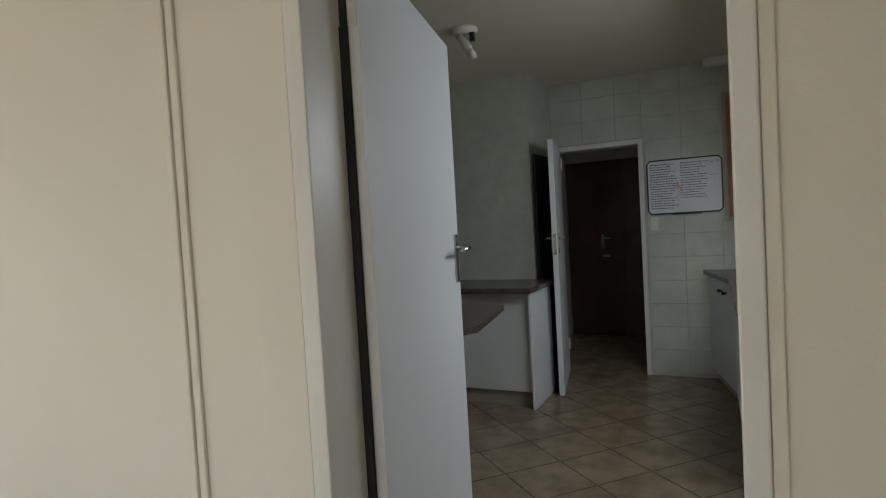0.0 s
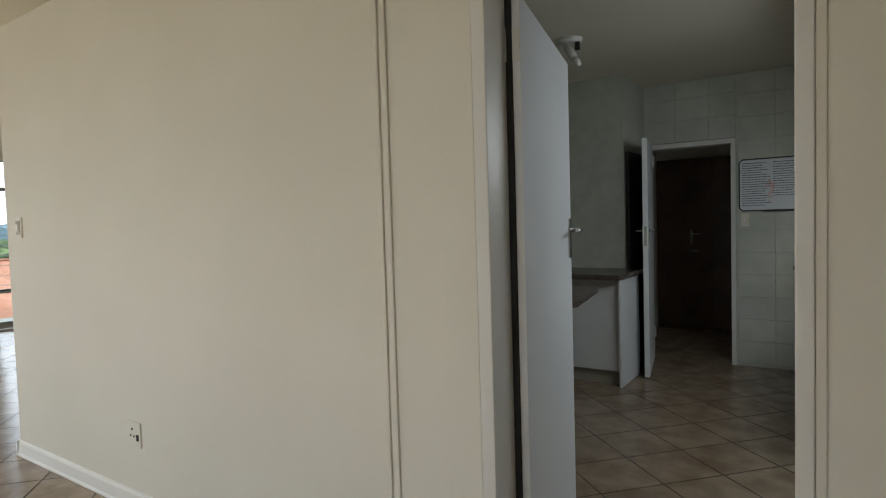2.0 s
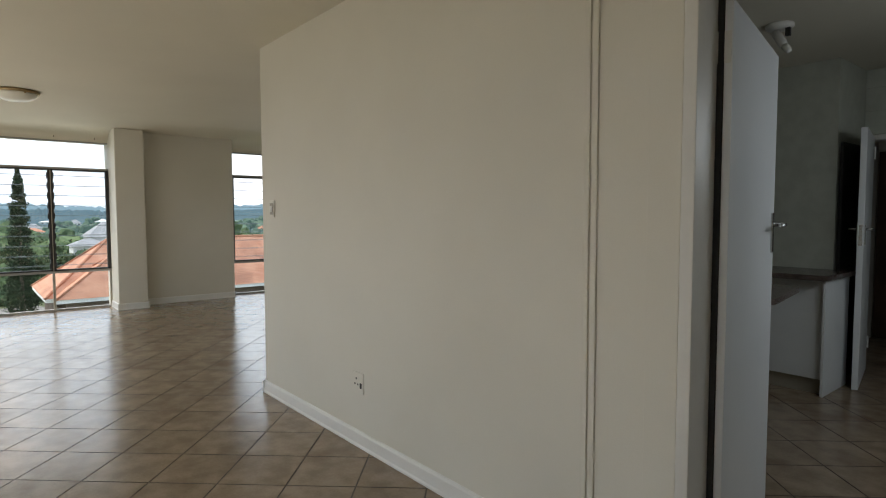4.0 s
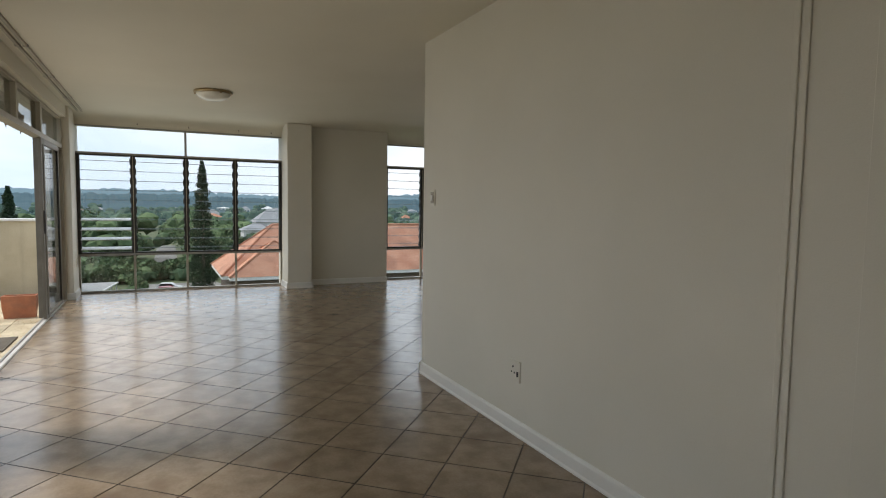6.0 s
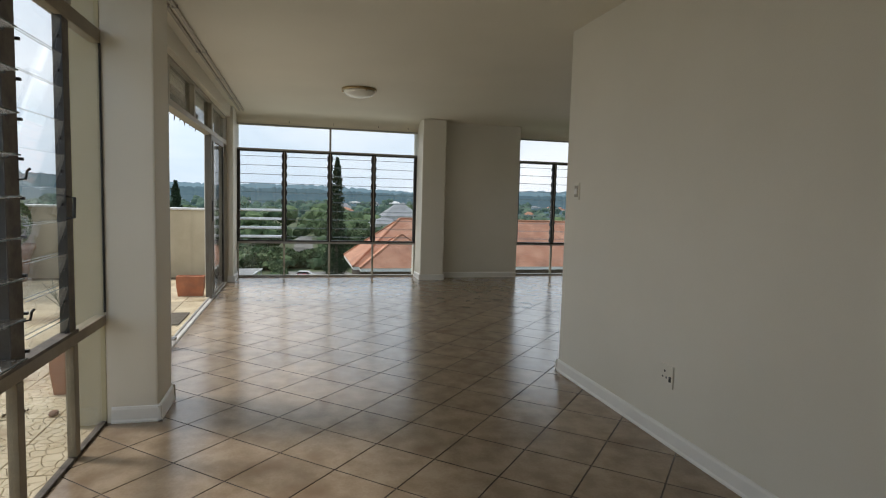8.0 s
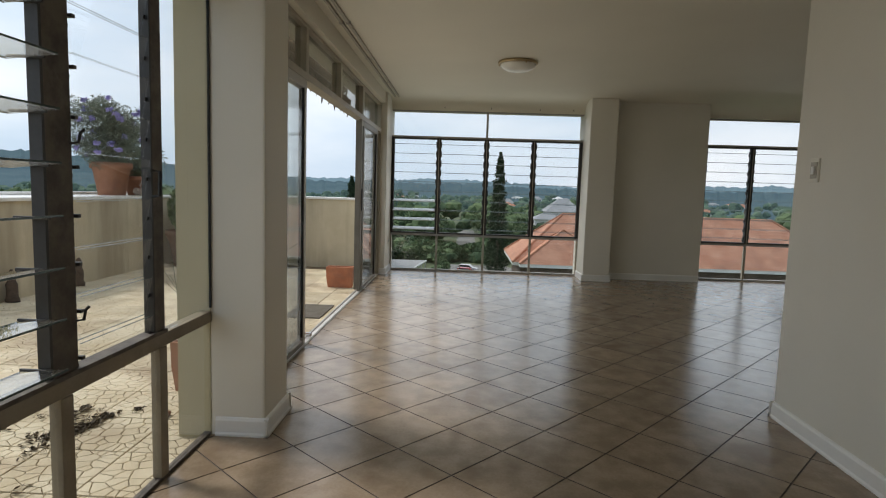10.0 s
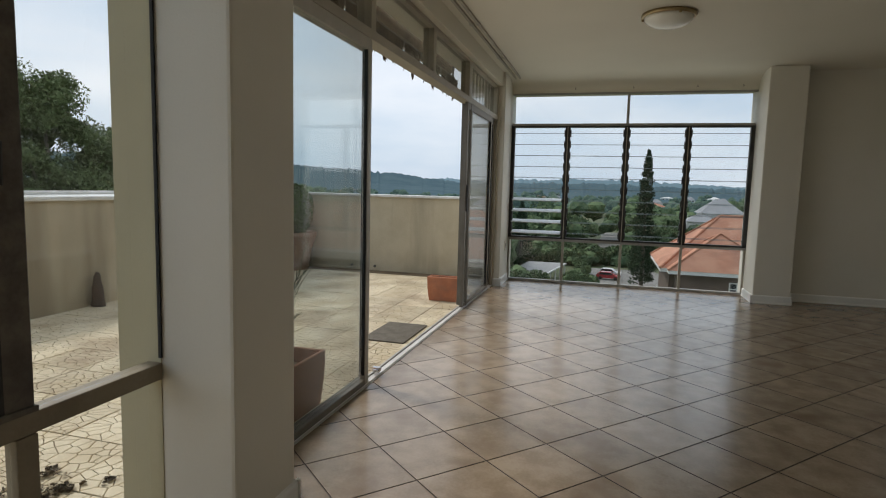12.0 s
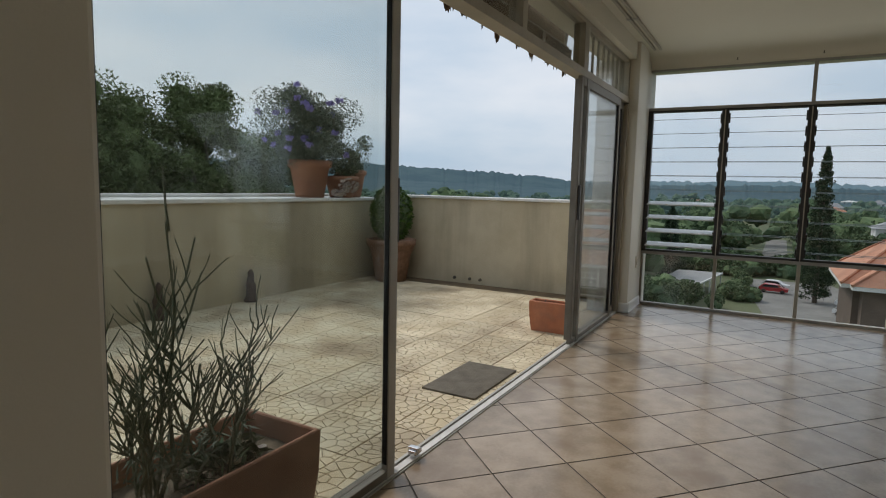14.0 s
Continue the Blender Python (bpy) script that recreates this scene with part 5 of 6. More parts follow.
def crowns(name, spots_list, mat, label, lobes=(3, 6)):
    """Uneven tree crowns, each of several rough lobes, all in one mesh."""
    vs, fs, base = [], [], 0
    for x, y, z, r in spots_list:
        for _ in range(nr.randint(*lobes)):
            o = nr.normal(0, 0.42, 3) * r * np.array([1, 1, 0.55])
            rr = r * nr.uniform(0.4, 0.75)
            rough = 1 + nr.uniform(-0.26, 0.26, len(IV))[:, None]
            vs.append(IV * rough * rr * np.array([1, 1, nr.uniform(0.7, 1.05)]) + o + np.array([x, y, z]))
            fs.append(IF + base)
            base += len(IV)
    me = bpy.data.meshes.new(name)
    me.from_pydata(np.concatenate(vs).tolist(), [], np.concatenate(fs).tolist())
    me.materials.append(mat)
    ob = tagged(new(name, me), label, "woods", kind="stuff")
    return ob


def crown_leaves(name, spots_list, per, size, mat, label):
    """Loose sprays of leaves that break the outline of the crowns."""
    rows = [(x, y, z + r * 0.1, r * 1.05, r * 1.05, r * 0.85, per) for x, y, z, r in spots_list]
    v, f = leaf_cloud(rows, size, 0.6, 0.22)
    me = bpy.data.meshes.new(name)
    me.from_pydata(v.tolist(), [], f.tolist())
    me.materials.append(mat)
    return tagged(new(name, me), label, "woods", kind="stuff")


def free(x, y):
    """Keeps the car park, the drive and the houses clear of trees."""
    if -158 < x < -60 and -22 < y < 19:
        return False
    if -200 < x < -150 and -3 < y < 4:
        return False
    if -66 < x < -45 and -2 < y < 40:
        return False
    if -150 < x < -128 and 12 < y < 36:
        return False
    return True


tall = []
for _ in range(1500):
    d = 75 + 560 * rng.random() ** 1.3
    a = radians(rng.uniform(128, 262))
    x, y = d * math.cos(a), d * math.sin(a)
    if not free(x, y):
        continue
    r = rng.uniform(2.6, 5.4)
    tall.append((x, y, GZ + r * rng.uniform(0.9, 1.55) + rng.uniform(0, 2.0 + d * 0.006), r))
for _ in range(90):
    x, y = rng.uniform(-150, -130), rng.choice([rng.uniform(-22, -6), rng.uniform(-6, 14)])
    r = rng.uniform(1.4, 2.6)
    tall.append((x, y, GZ + r * rng.uniform(0.5, 0.9), r))
for _ in range(240):
    x, y = rng.uniform(-190, -152), rng.uniform(-60, 60)
    if free(x, y) and abs(y) > 7:
        r = rng.uniform(2.6, 4.6)
        tall.append((x, y, GZ + r * rng.uniform(1.0, 1.6), r))
for _ in range(26):
    r = rng.uniform(1.8, 2.8)
    tall.append((rng.uniform(-130, -124), rng.uniform(13, 30), GZ + 6.0 + rng.uniform(0, 2.2), r))
crowns("woods", [p for p in tall if math.hypot(p[0], p[1]) < 260], M_WOODS, "dense green suburban woods seen from above")
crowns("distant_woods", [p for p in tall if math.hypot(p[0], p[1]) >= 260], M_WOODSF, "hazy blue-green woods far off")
near_tall = sorted(tall, key=lambda s: math.hypot(s[0], s[1]))[:620]
crown_leaves("woods_leaves", near_tall, 620, 0.36, M_WOODS, "leafy outline of the suburban woods")
hedge = [(-118 - i * 1.6 + rng.gauss(0, 0.4), -4.5 - i * 0.25 + rng.gauss(0, 0.3), GZ + 1.0, 1.2) for i in range(18)]
hedge += [(-103 + rng.gauss(0, 2.2), -4.2 + rng.gauss(0, 1.2), GZ + 1.0, 1.3) for i in range(12)]
crown_leaves("hedge_leaves", hedge, 420, 0.17, M_WOODS, "leafy outline of the hedge")
crowns("hedge", hedge, M_WOODS, "clipped green hedge along the drive", (2, 4))
shrub_spots = [(-86 + rng.gauss(0, 2), -13.5 + rng.gauss(0, 1.5), GZ + 2.6, 2.0) for i in range(8)]
crown_leaves("garden_shrub_leaves", shrub_spots, 1500, 0.2, M_WOODS, "leafy outline of the shrubs beside the carport")
crowns("garden_shrubs", shrub_spots, M_WOODS, "green shrubs beside the carport", (3, 5))


def broad_tree(x, y, z0, height, radius, label, leaves=84000, size=0.09):
    t = thing("tree", (x, y, z0), label, "tree", "tall trees beside the building")
    bm = bmesh.new()
    tube(bm, [(x, y, z0), (x + 0.2, y, z0 + height * 0.3), (x - 0.2, y + 0.2, z0 + height * 0.6), (x, y, z0 + height * 0.9)], [0.42, 0.34, 0.22, 0.06], 10)
    for k in range(12):
        a, f = rng.uniform(0, 6.283), rng.uniform(0.45, 0.85)
        tip = Vector((x + math.cos(a) * radius * 0.5, y + math.sin(a) * radius * 0.5, z0 + height * min(0.86, f + 0.08)))
        tube(bm, [(x, y, z0 + height * f * 0.85), Vector((x, y, z0 + height * f * 0.95)).lerp(tip, 0.55), tip], [0.14, 0.08, 0.02], 6)
    part("trunk", bm, M_BARK, t, "grey trunk with spreading limbs")
    rows = []
    clumps = 120
    inner_v, inner_f = [], []
    for k in range(clumps):
        a, q = rng.uniform(0, 6.283), rng.random() ** 0.5
        f = rng.uniform(0.30, 1.0)
        w = radius * (1.05 - 0.72 * max(0, f - 0.62) / 0.38)
        s = radius * rng.uniform(0.20, 0.40)
        rows.append((x + math.cos(a) * w * q, y + math.sin(a) * w * q, z0 + height * f, s, s, s * 0.8, leaves // clumps))
        rough = 1 + nr.uniform(-0.3, 0.3, len(IV))[:, None]
        inner_f.append(IF + len(IV) * k)
        inner_v.append(IV * rough * s * 0.36 + np.array(rows[-1][:3]))
    leaf_part("crown", rows, size, M_TREE, t, "uneven leafy crown")
    me = bpy.data.meshes.new("inner_foliage")
    me.from_pydata(np.concatenate(inner_v).tolist(), [], np.concatenate(inner_f).tolist())
    me.materials.append(M_TREE)
    inner = new("inner_foliage", me)
    inner.parent = t
    inner.matrix_parent_inverse = Matrix.Translation(-ORIGIN[t.name])
    return t


broad_tree(-14.5, -25.5, GZ, 19.0, 3.8, "tall broad-leaved tree rising beyond the parapet")
broad_tree(-19.3, -26.5, GZ, 19.5, 3.9, "tall broad-leaved tree rising beyond the parapet")
broad_tree(-17.0, -27.0, GZ, 20.3, 4.2, "tall broad-leaved tree rising beyond the parapet")
broad_tree(-21.8, -24.3, GZ, 20.3, 3.4, "tall broad-leaved tree with a rounded top")
broad_tree(-12.0, -27.5, GZ, 20.5, 4.5, "tall broad-leaved tree rising beyond the parapet")
broad_tree(-25.2, -23.6, GZ, 18.1, 3.2, "lower broad-leaved tree beside taller ones", 90000)
broad_tree(-5.0, -29.0, GZ, 20.0, 5.0, "tall broad-leaved tree rising beyond the parapet")


def conifer(x, y, z0, height, radius, label, tiers=46):
    t = thing("cypress_tree", (x, y, z0), label, "conifer")
    bm = bmesh.new()
    tube(bm, [(x, y, z0), (x, y, z0 + height * 0.5), (x, y, z0 + height)], [0.35, 0.2, 0.03], 8)
    part("trunk", bm, M_BARK, t)
    rows = []
    for k in range(tiers):
        f = k / tiers
        w = radius * (1 - f) ** 0.62 * (0.84 + 0.32 * rng.random()) * (0.8 + 0.2 * min(1, f * 8))
        z = z0 + height * (0.05 + 0.95 * f)
        for j in range(9):
            a = rng.uniform(0, 6.283)
            rows.append((x + math.cos(a) * w * 0.66, y + math.sin(a) * w * 0.66, z + rng.gauss(0, 0.25), w * 0.4 + 0.08, w * 0.4 + 0.08, 0.42, 34))
    leaf_part("crown", rows, 0.19, M_CYPRESS, t, "dark ragged narrow crown")
    return t


conifer(-106.0, 5.6, GZ, 23.2, 2.5, "tall dark pointed cypress beside the car park")
conifer(-128.0, -25.4, GZ, 18.8, 2.6, "dark conifer rising above the woods", 36)
conifer(-118.0, -17.0, GZ, 13.5, 3.0, "short dark conifer above the woods", 30)

# neighbouring building under hipped clay roofs
hs = thing("apartment_building", (-56, 16, GZ), "brown brick building under an orange clay tile roof", "building")
boxpart("wall", (-60.4, -51.4, 4.4, 32.0, GZ, -4.75), M_BRICKW, hs, "brown face brick wall")


def hip(name, x0, x1, y0, y1, ze, zr, run, parent, label):
    """A hipped roof with overhanging eaves and a fascia below."""
    bm = bmesh.new()
    xm = (x0 + x1) / 2
    e = [bm.verts.new(p) for p in ((x0, y0, ze), (x1, y0, ze), (x1, y1, ze), (x0, y1, ze))]
    r = [bm.verts.new((xm, y0 + run, zr)), bm.verts.new((xm, y1 - run, zr))]
    bm.faces.new((e[0], e[1], r[0]))
    bm.faces.new((e[1], e[2], r[1], r[0]))
    bm.faces.new((e[2], e[3], r[1]))
    bm.faces.new((e[3], e[0], r[0], r[1]))
    bm.faces.new((e[3], e[2], e[1], e[0]))
    roof = part(name, bm, M_CLAY, parent, label)
    bm = bmesh.new()
    for a, b in (((x0, y0, ze), (xm, y0 + run, zr)), ((x1, y0, ze), (xm, y0 + run, zr)), ((xm, y0 + run, zr), (xm, y1 - run, zr)), ((x1, y1, ze), (xm, y1 - run, zr))):
        tube(bm, [Vector(a) + Vector((0, 0, 0.03)), Vector(b) + Vector((0, 0, 0.03))], 0.11, 6)
    part("ridge_tiles", bm, M_CLAY, roof, "rounded ridge tiles")
    boxpart("fascia", (x0 + 0.03, x1 - 0.03, y0 + 0.03, y1 - 0.03, ze - 0.28, ze - 0.004), M_WHITE_OUT, roof, "pale fascia board")
    return roof


hip("roof", -61.2, -50.6, 3.6, 33.0, -4.72, -0.65, 5.0, hs, "orange clay tile hipped roof")
hip("wing_roof", -56.0, -49.2, 4.1, 12.3, -4.70, -2.0, 4.0, hs, "lower hipped roof of the front wing")
boxpart("wing_wall", (-55.5, -49.9, 4.8, 11.6, GZ, -4.98), M_BRICKW, hs, "brown brick wall of the wing")
for y in (9.4,):
    for z in (-6.75, -9.8, -12.7):
        wn = boxpart("window", (-49.91, -49.86, y - 0.8, y + 0.8, z, z + 1.25), M_CARG, hs, "dark window")
        for dy in (-0.8, -0.27, 0.27, 0.8):
            boxpart("window_bar", (-49.88, -49.82, y + dy - 0.05, y + dy + 0.05, z - 0.04, z + 1.29), M_WHITE_OUT, wn, "white window bar")
        for dz in (0.0, 0.8, 1.25):
            boxpart("window_bar", (-49.88, -49.825, y - 0.85, y + 0.85, z + dz - 0.04, z + dz + 0.04), M_WHITE_OUT, wn, "white window bar")
for y in (14.5, 18.5, 22.5, 26.5):
    for z in (-7.2, -10.1):
        wn = boxpart("window", (-51.41, -51.36, y - 0.8, y + 0.8, z, z + 1.25), M_CARG, hs, "dark window")
        for dy in (-0.8, 0.0, 0.8):
            boxpart("window_bar", (-51.38, -51.32, y + dy - 0.05, y + dy + 0.05, z - 0.04, z + 1.29), M_WHITE_OUT, wn, "white window bar")

# distant grey-roofed house and others among the trees
def small_house(x, y, w, d, ze, zr, roof_mat, label):
    t = thing("house", (x, y, GZ), label, "house", "houses among the trees")
    boxpart("wall", (x - d / 2, x + d / 2, y - w / 2, y + w / 2, GZ, ze), M_WHITE_OUT, t, "pale wall")
    bm = bmesh.new()
    e = [bm.verts.new(p) for p in ((x - d / 2 - 0.5, y - w / 2 - 0.5, ze), (x + d / 2 + 0.5, y - w / 2 - 0.5, ze), (x + d / 2 + 0.5, y + w / 2 + 0.5, ze), (x - d / 2 - 0.5, y + w / 2 + 0.5, ze))]
    r = [bm.verts.new((x, y - w * 0.12, zr)), bm.verts.new((x, y + w * 0.12, zr))]
    for f in ((e[0], e[1], r[0]), (e[1], e[2], r[1], r[0]), (e[2], e[3], r[1]), (e[3], e[0], r[0], r[1]), (e[3], e[2], e[1], e[0])):
        bm.faces.new(f)
    part("roof", bm, roof_mat, t, "pitched roof")
    for k in (-0.3, 0.0, 0.3):
        boxpart("window", (x + d / 2 - 0.02, x + d / 2 + 0.05, y + k * w - 0.7, y + k * w + 0.7, ze - 2.2, ze - 0.9), M_CARG, t, "dark window")


small_house(-140.5, 22.9, 8.0, 8, -2.9, 0.15, M_GREYROOF, "house with a steep grey slate roof among the trees")
small_house(-136.0, 18.6, 6.0, 6, -4.6, -3.2, M_GREYROOF, "low wing with a grey slate roof")
for _ in range(13):
    d, a = rng.uniform(340, 620), radians(rng.uniform(150, 235))
    small_house(d * math.cos(a), d * math.sin(a), rng.uniform(8, 13), 8, GZ + rng.uniform(6.5, 8), GZ + rng.uniform(9.5, 11), rng.choice([M_CLAY, M_GREYROOF, M_WHITE_OUT]), "pale house half hidden among the trees")

for _ in range(24):
    d, a = rng.uniform(670, 740), radians(rng.uniform(150, 235))
    small_house(d * math.cos(a), d * math.sin(a), rng.uniform(8, 16), 8, rng.uniform(-8, -4.5), rng.uniform(-4, -1.5), rng.choice([M_CLAY, M_GREYROOF, M_WHITE_OUT]), "pale house on the wooded hillside")

# carport, wall with white posts, parked cars
cp = thing("carport", (-102, -12, GZ), "long carport with a pale grey sheet roof", "carport")
bm = bmesh.new()
for z0, z1 in ((GZ + 2.5, GZ + 2.62),):
    prism(bm, [(-112, -14.5), (-95.2, -15.8), (-88.5, -10.9), (-112.5, -7.65)], z0, z1)
part("roof_sheet", bm, surface("pale_roof_sheet", (0.21, 0.21, 0.205), (0.28, 0.28, 0.275), 0.5, 0.6, 6, 0.2), cp, "pale grey roof sheet")
bm = bmesh.new()
tube(bm, [(-88.5, -10.85, GZ + 2.52), (-112.5, -7.6, GZ + 2.52)], 0.16, 6)
part("gutter", bm, M_WHITE_OUT, cp, "white gutter")
for k in range(7):
    x, y = -89.2 - 3.8 * k, -10.85 + 0.515 * k
    boxpart("post", (x - 0.1, x + 0.1, y - 0.1, y + 0.1, GZ, GZ + 2.5), M_WHITE_OUT, cp)
bw = thing("boundary_wall", (-152, 0, GZ), "low pale boundary wall with white posts", "garden wall")
boxpart("wall", (-152.2, -151.8, -11, 9, GZ, GZ + 1.0), M_TERRWALL, bw)
for y in (-10, -6.5, -3, 3.5, 6.5, 9):
    boxpart("post", (-152.35, -151.65, y - 0.35, y + 0.35, GZ, GZ + 2.3), M_WHITE_OUT, bw, "white post")


def car(x, y, rz, mat, label):
    c = thing("car", (0, 0, 0), label, "car", "cars in the car park")
    bm = bmesh.new()
    prof = [(-2.1, 0.35), (2.1, 0.35), (2.15, 0.75), (1.2, 0.92), (0.55, 1.42), (-1.3, 1.45), (-2.0, 0.95), (-2.12, 0.8)]
    lo = [bm.verts.new((px, -0.82, pz)) for px, pz in prof]
    hi = [bm.verts.new((px, 0.82, pz)) for px, pz in prof]
    bm.faces.new(lo)
    bm.faces.new(hi[::-1])
    for i in range(len(prof)):
        j = (i + 1) % len(prof)
        bm.faces.new((lo[i], hi[i], hi[j], lo[j]))
    part("body", bm, mat, c)
    bm = bmesh.new()
    prof2 = [(-1.75, 0.95), (1.0, 0.95), (0.5, 1.36), (-1.25, 1.38)]
    lo = [bm.verts.new((px, -0.835, pz)) for px, pz in prof2]
    hi = [bm.verts.new((px, 0.835, pz)) for px, pz in prof2]
    bm.faces.new(lo)
    bm.faces.new(hi[::-1])
    for i in range(4):
        j = (i + 1) % 4
        bm.faces.new((lo[i], hi[i], hi[j], lo[j]))
    part("windows", bm, M_CARG, c, "dark glass")
    for px in (-1.35, 1.35):
        for py in (-0.8, 0.8):
            bm = bmesh.new()
            tube(bm, [(px, py - 0.1, 0.32), (px, py + 0.1, 0.32)], 0.32, 14)
            part("wheel", bm, M_RUBBER, c)
    c.matrix_world = pose(x, y, GZ + 0.02, 0, 0, rz)
    return c


car(-117.5, 0.4, 80, M_CARW, "white hatchback parked in the car park")
car(-112.5, 0.2, 84, M_CARR, "dark red car parked in the car park")
car(-104.0, 10.2, 60, M_CARW, "white car parked beside the brick building")
car(-97.0, 9.4, 70, M_CARW, "white car parked beside the brick building")


# ---- floor tiles, last ----
STEP = 0.253           # half diagonal of a tile with its joint
TX, TY, TTURN = -2.581, -1.316, radians(2.75)
TSIDE = STEP * math.sqrt(2)


def clip_poly(pts, fn):
    """Keeps the part of a polygon on which fn >= 0."""
    res = []
    for i in range(len(pts)):
        a, b = pts[i], pts[(i + 1) % len(pts)]
        fa, fb = fn(a), fn(b)
        if fa >= 0:
            res.append(a)
        if fa * fb < 0:
            t = fa / (fa - fb)
            res.append((a[0] + (b[0] - a[0]) * t, a[1] + (b[1] - a[1]) * t))
    return res


def tile_faces(bm, pts, top=0.0, low=-0.009, inset=0.001):
    cx = sum(p[0] for p in pts) / len(pts)
    cy = sum(p[1] for p in pts) / len(pts)
    lo = [bm.verts.new((x, y, low)) for x, y in pts]
    mid = [bm.verts.new((x, y, top - 0.0015)) for x, y in pts]
    hi = []
    for x, y in pts:
        d = math.hypot(x - cx, y - cy) or 1
        hi.append(bm.verts.new((x - (x - cx) / d * inset, y - (y - cy) / d * inset, top)))
    n = len(pts)
    bm.faces.new(hi)
    for i in range(n):
        j = (i + 1) % n
        bm.faces.new((mid[i], mid[j], hi[j], hi[i])).material_index = 1
        bm.faces.new((lo[i], lo[j], mid[j], mid[i])).material_index = 1


JOINT = 0.003
h = TSIDE / 2 - JOINT
diag = h * math.sqrt(2)
unit = [(diag * math.cos(TTURN + a), diag * math.sin(TTURN + a)) for a in (0, 0.5 * math.pi, math.pi, 1.5 * math.pi)]
bm = bmesh.new()
tile_faces(bm, unit)
tile_me = bpy.data.meshes.new("floor_tile")
bm.to_mesh(tile_me)
bm.free()
tile_me.materials.append(M_TILE)
tile_me.materials.append(M_GROUT)
rest = bmesh.new()
spots = []
for i in range(-60, 60):
    for j in range(-60, 60):
        # tile centres lie half a step off the lattice of corners
        u, v = (i + j + 1) * STEP, (i - j) * STEP
        x = TX + u * math.cos(TTURN) - v * math.sin(TTURN)
        y = TY + u * math.sin(TTURN) + v * math.cos(TTURN)
        if not (-9.9 < x < 2.7 and -2.4 < y < 7.2):
            continue
        if x > -4.1 and 4.9 < y and not (-1.8 < x < 0.9):
            continue
        if x < -4.3 and y > 4.75:
            continue
        spots.append((x, y))
spots.sort(key=lambda s: math.hypot((s[0] + 2.8) * 0.75, s[1] + 0.3))
count = 0
for x, y in spots:
    pts = [(x + a, y + b) for a, b in unit]
    cut = clip_poly(pts, lambda p: p[0] + 9.68)
    cut = clip_poly(cut, lambda p: p[1] + 2.055) if cut else cut
    if len(cut) < 3:
        continue
    if count < 300 and len(cut) == 4 and cut == pts:
        ob = new("floor_tile", tile_me)
        ob.location = (x, y, 0)
        ob.rotation_euler = (random.uniform(-0.0004, 0.0004), random.uniform(-0.0004, 0.0004), 0)
        ob.parent = floor
        count += 1
    else:
        tile_faces(rest, cut)
far_tiles = part("floor_tiles_far", rest, M_TILE, floor)
far_tiles.data.materials.append(M_GROUT)
tagged(far_tiles, "beige-brown ceramic floor tiles", kind="stuff")

# ---- crazy-patterned terrace tiles ----
PT = 0.39
PX, PY = -5.96, -2.37


def voronoi_tile(seed, n=44):
    """A moulded paving tile: irregular flat stones with sunk joints, in one square."""
    r = random.Random(seed)
    pts = []
    while len(pts) < n:
        p = (r.uniform(-0.5, 0.5), r.uniform(-0.5, 0.5))
        if all(math.hypot(p[0] - q[0], p[1] - q[1]) > 0.088 for q in pts):
            pts.append(p)
    bm = bmesh.new()
    half_t = PT / 2 - 0.004
    for p in pts:
        poly = [(-0.5, -0.5), (0.5, -0.5), (0.5, 0.5), (-0.5, 0.5)]
        for q in pts:
            if q is p:
                continue
            mx_, my_ = (p[0] + q[0]) / 2, (p[1] + q[1]) / 2
            nx_, ny_ = p[0] - q[0], p[1] - q[1]
            ln = math.hypot(nx_, ny_)
            poly = clip_poly(poly, lambda a: ((a[0] - mx_) * nx_ + (a[1] - my_) * ny_) / ln - 0.0055)
            if len(poly) < 3:
                break
        if len(poly) >= 3:
            tile_faces(bm, [(a * 2 * half_t, b * 2 * half_t) for a, b in poly], 0.0, -0.010, 0.003)
    me = bpy.data.meshes.new("paving_tile")
    bm.normal_update()
    bm.to_mesh(me)
    bm.free()
    me.materials.append(M_PAVE)
    return me


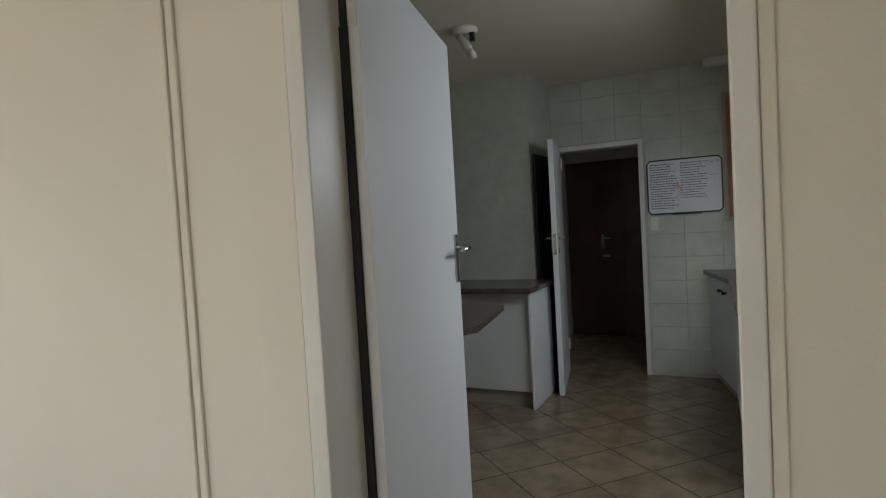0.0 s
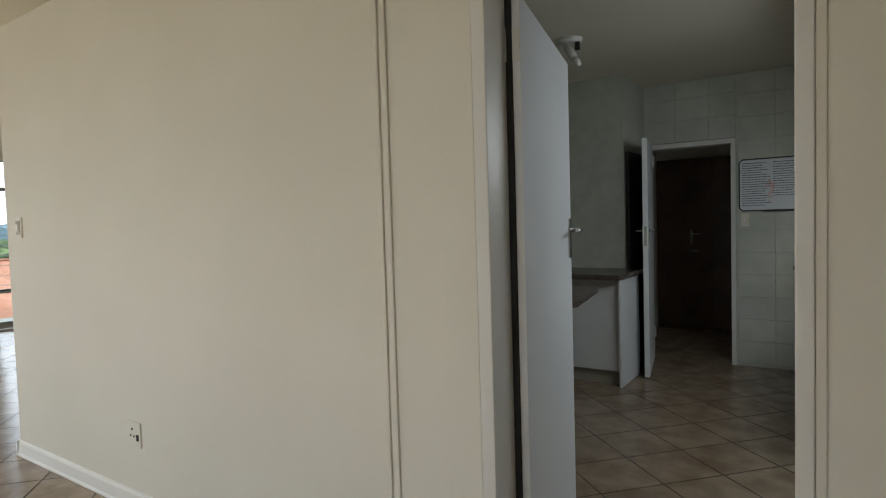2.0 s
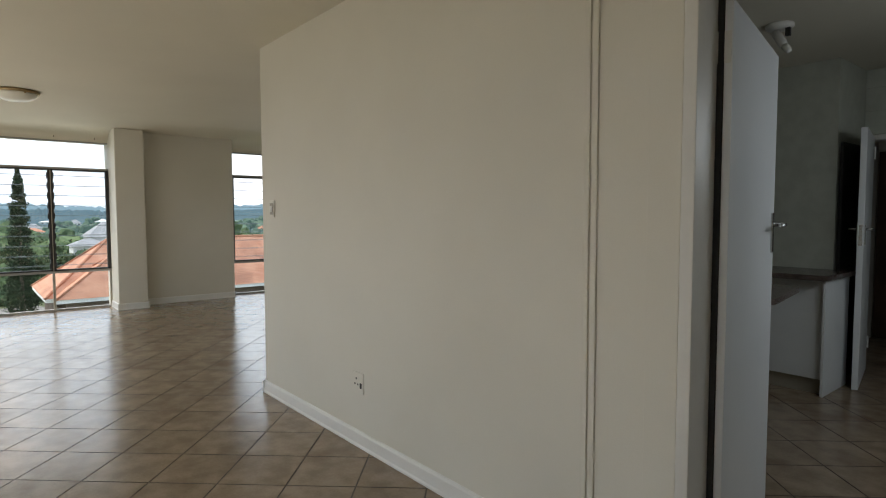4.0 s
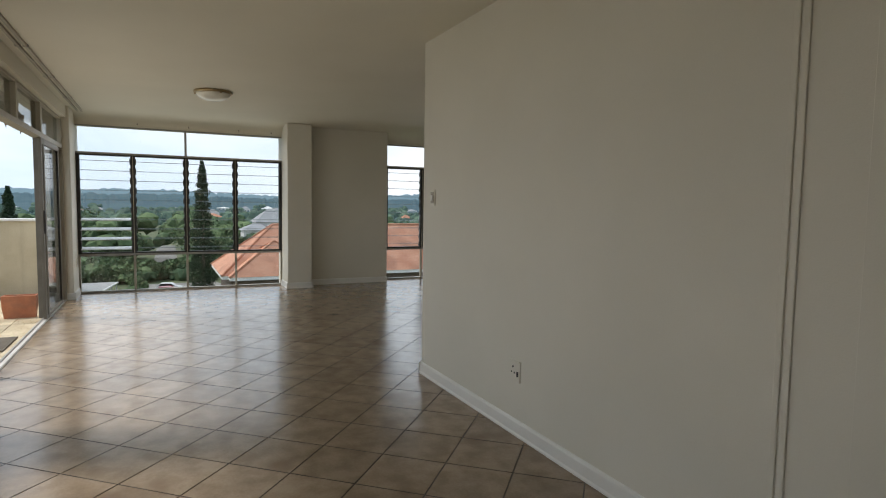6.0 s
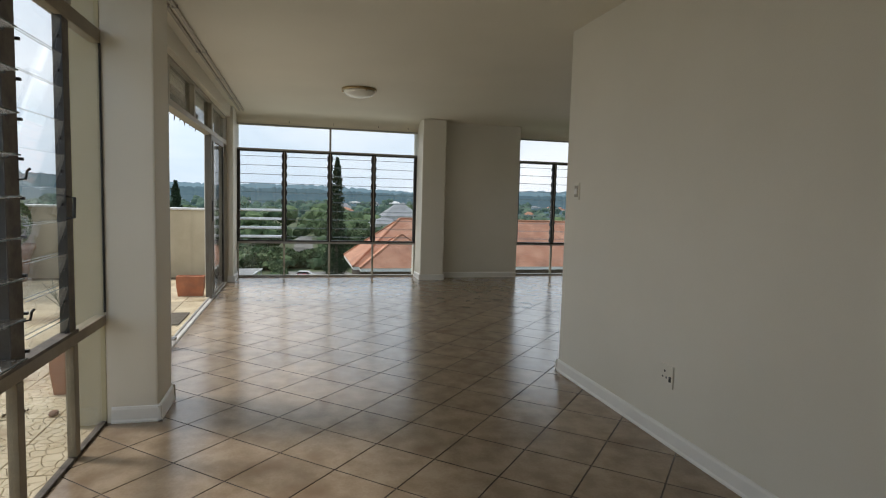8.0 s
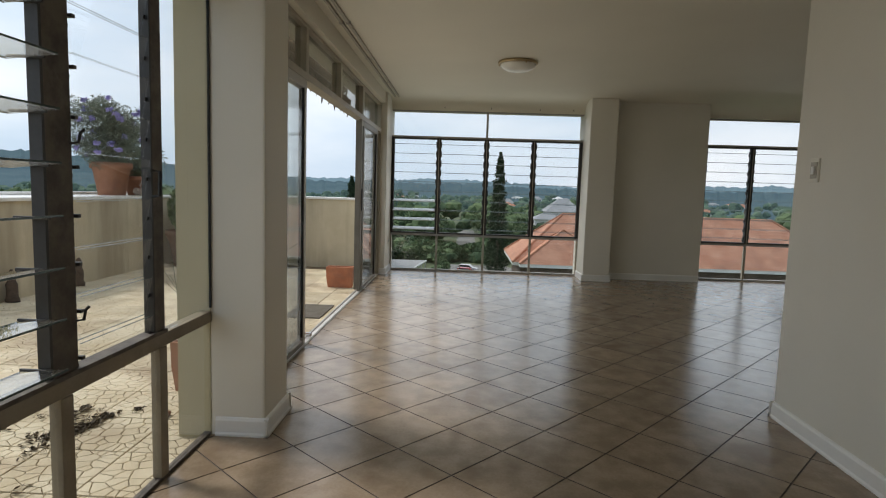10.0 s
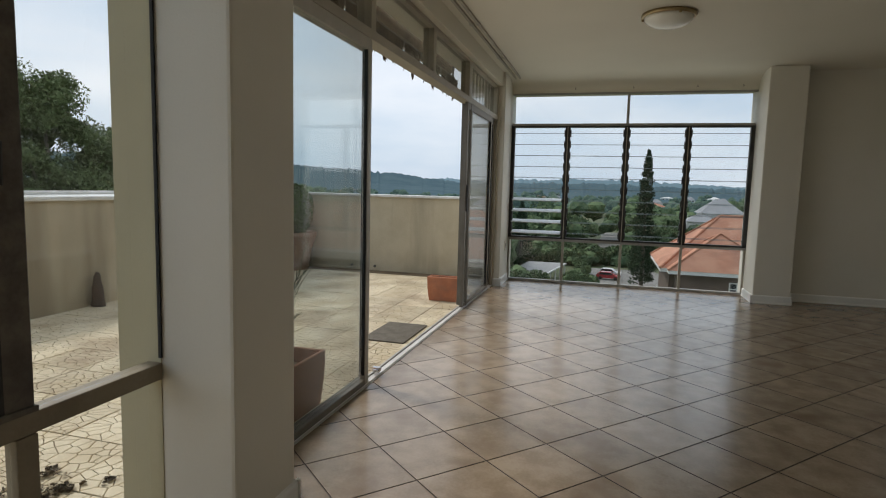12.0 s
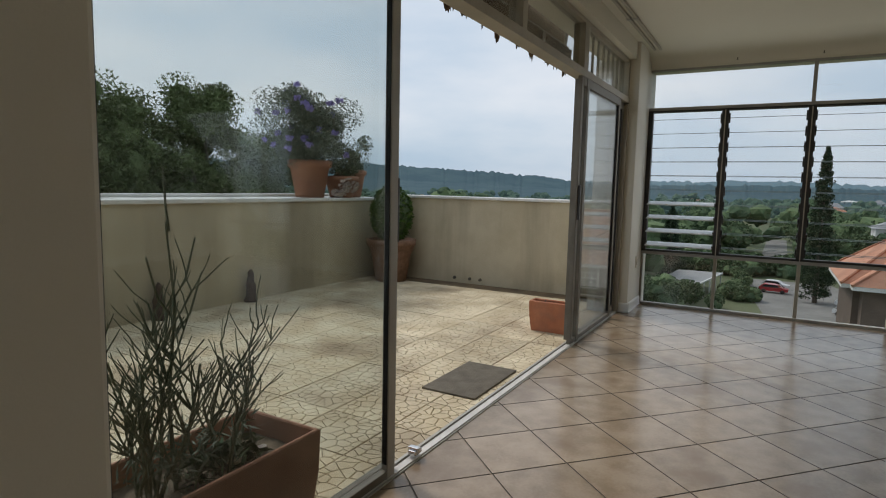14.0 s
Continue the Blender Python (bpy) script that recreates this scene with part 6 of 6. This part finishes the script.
pave = bpy.data.objects["terrace_slab"]
kinds = [voronoi_tile(s) for s in (31, 32, 33)]
rt2 = random.Random(8)
for i in range(-11, 21):
    for j in range(0, 9):
        x = PX + (i + 0.5) * PT
        y = PY - (j - 0.5) * PT
        if x < -9.65 or x > 1.95 or y < -5.35 or y > -2.1:
            continue
        ob = new("paving_tile", rt2.choice(kinds))
        ob.matrix_basis = pose(x, y, -0.02 + rt2.uniform(-0.0015, 0.001), 0, 0, 90 * rt2.randint(0, 3))
        ob.parent = pave


# ---- kitchen wall tiles ----
def slab_tile(w, h, name):
    """A glazed tile standing in the xz plane, its face towards -y."""
    bm = bmesh.new()
    g = 0.0016
    lo = [(-w / 2 + g, -h / 2 + g), (w / 2 - g, -h / 2 + g), (w / 2 - g, h / 2 - g), (-w / 2 + g, h / 2 - g)]
    back = [bm.verts.new((x, 0, z)) for x, z in lo]
    edge = [bm.verts.new((x, -0.006, z)) for x, z in lo]
    face = [bm.verts.new((x * 0.985, -0.0075, z * 0.98)) for x, z in lo]
    bm.faces.new(face)
    for i in range(4):
        j = (i + 1) % 4
        bm.faces.new((back[i], back[j], edge[j], edge[i]))
        bm.faces.new((edge[i], edge[j], face[j], face[i]))
    bmesh.ops.recalc_face_normals(bm, faces=bm.faces)
    me = bpy.data.meshes.new(name)
    bm.to_mesh(me)
    bm.free()
    me.materials.append(M_KTILE)
    return me


def tile_wall(parent, x_first, x_last, z_first, z_last, y, tw, th, skip):
    """Rows of glazed tiles as pieces of one wall."""
    cache = {}
    z = z_first
    while z < z_last - 0.01:
        h_ = min(th, z_last - z)
        x = x_first
        while x < x_last - 0.01:
            w_ = min(tw, x_last - x)
            if not skip(x + w_ / 2, z + h_ / 2):
                key = (round(w_, 3), round(h_, 3))
                if key not in cache:
                    cache[key] = slab_tile(w_, h_, "wall_tile")
                ob = new("wall_tile", cache[key])
                ob.location = (x + w_ / 2, y, z + h_ / 2)
                ob.parent = parent
            x += tw
        z += th


tile_wall(bpy.data.objects["wall_kitchen_north"], -0.48, 0.75, 0.03, CEIL, 5.37, 0.29, 0.2, lambda x, z: 0.12 < x < 0.56 and 1.25 < z < 2.4)
tile_wall(bpy.data.objects["wall_kitchen_north"], -1.30, -0.50, 2.06, CEIL, 5.37, 0.29, 0.2, lambda x, z: False)
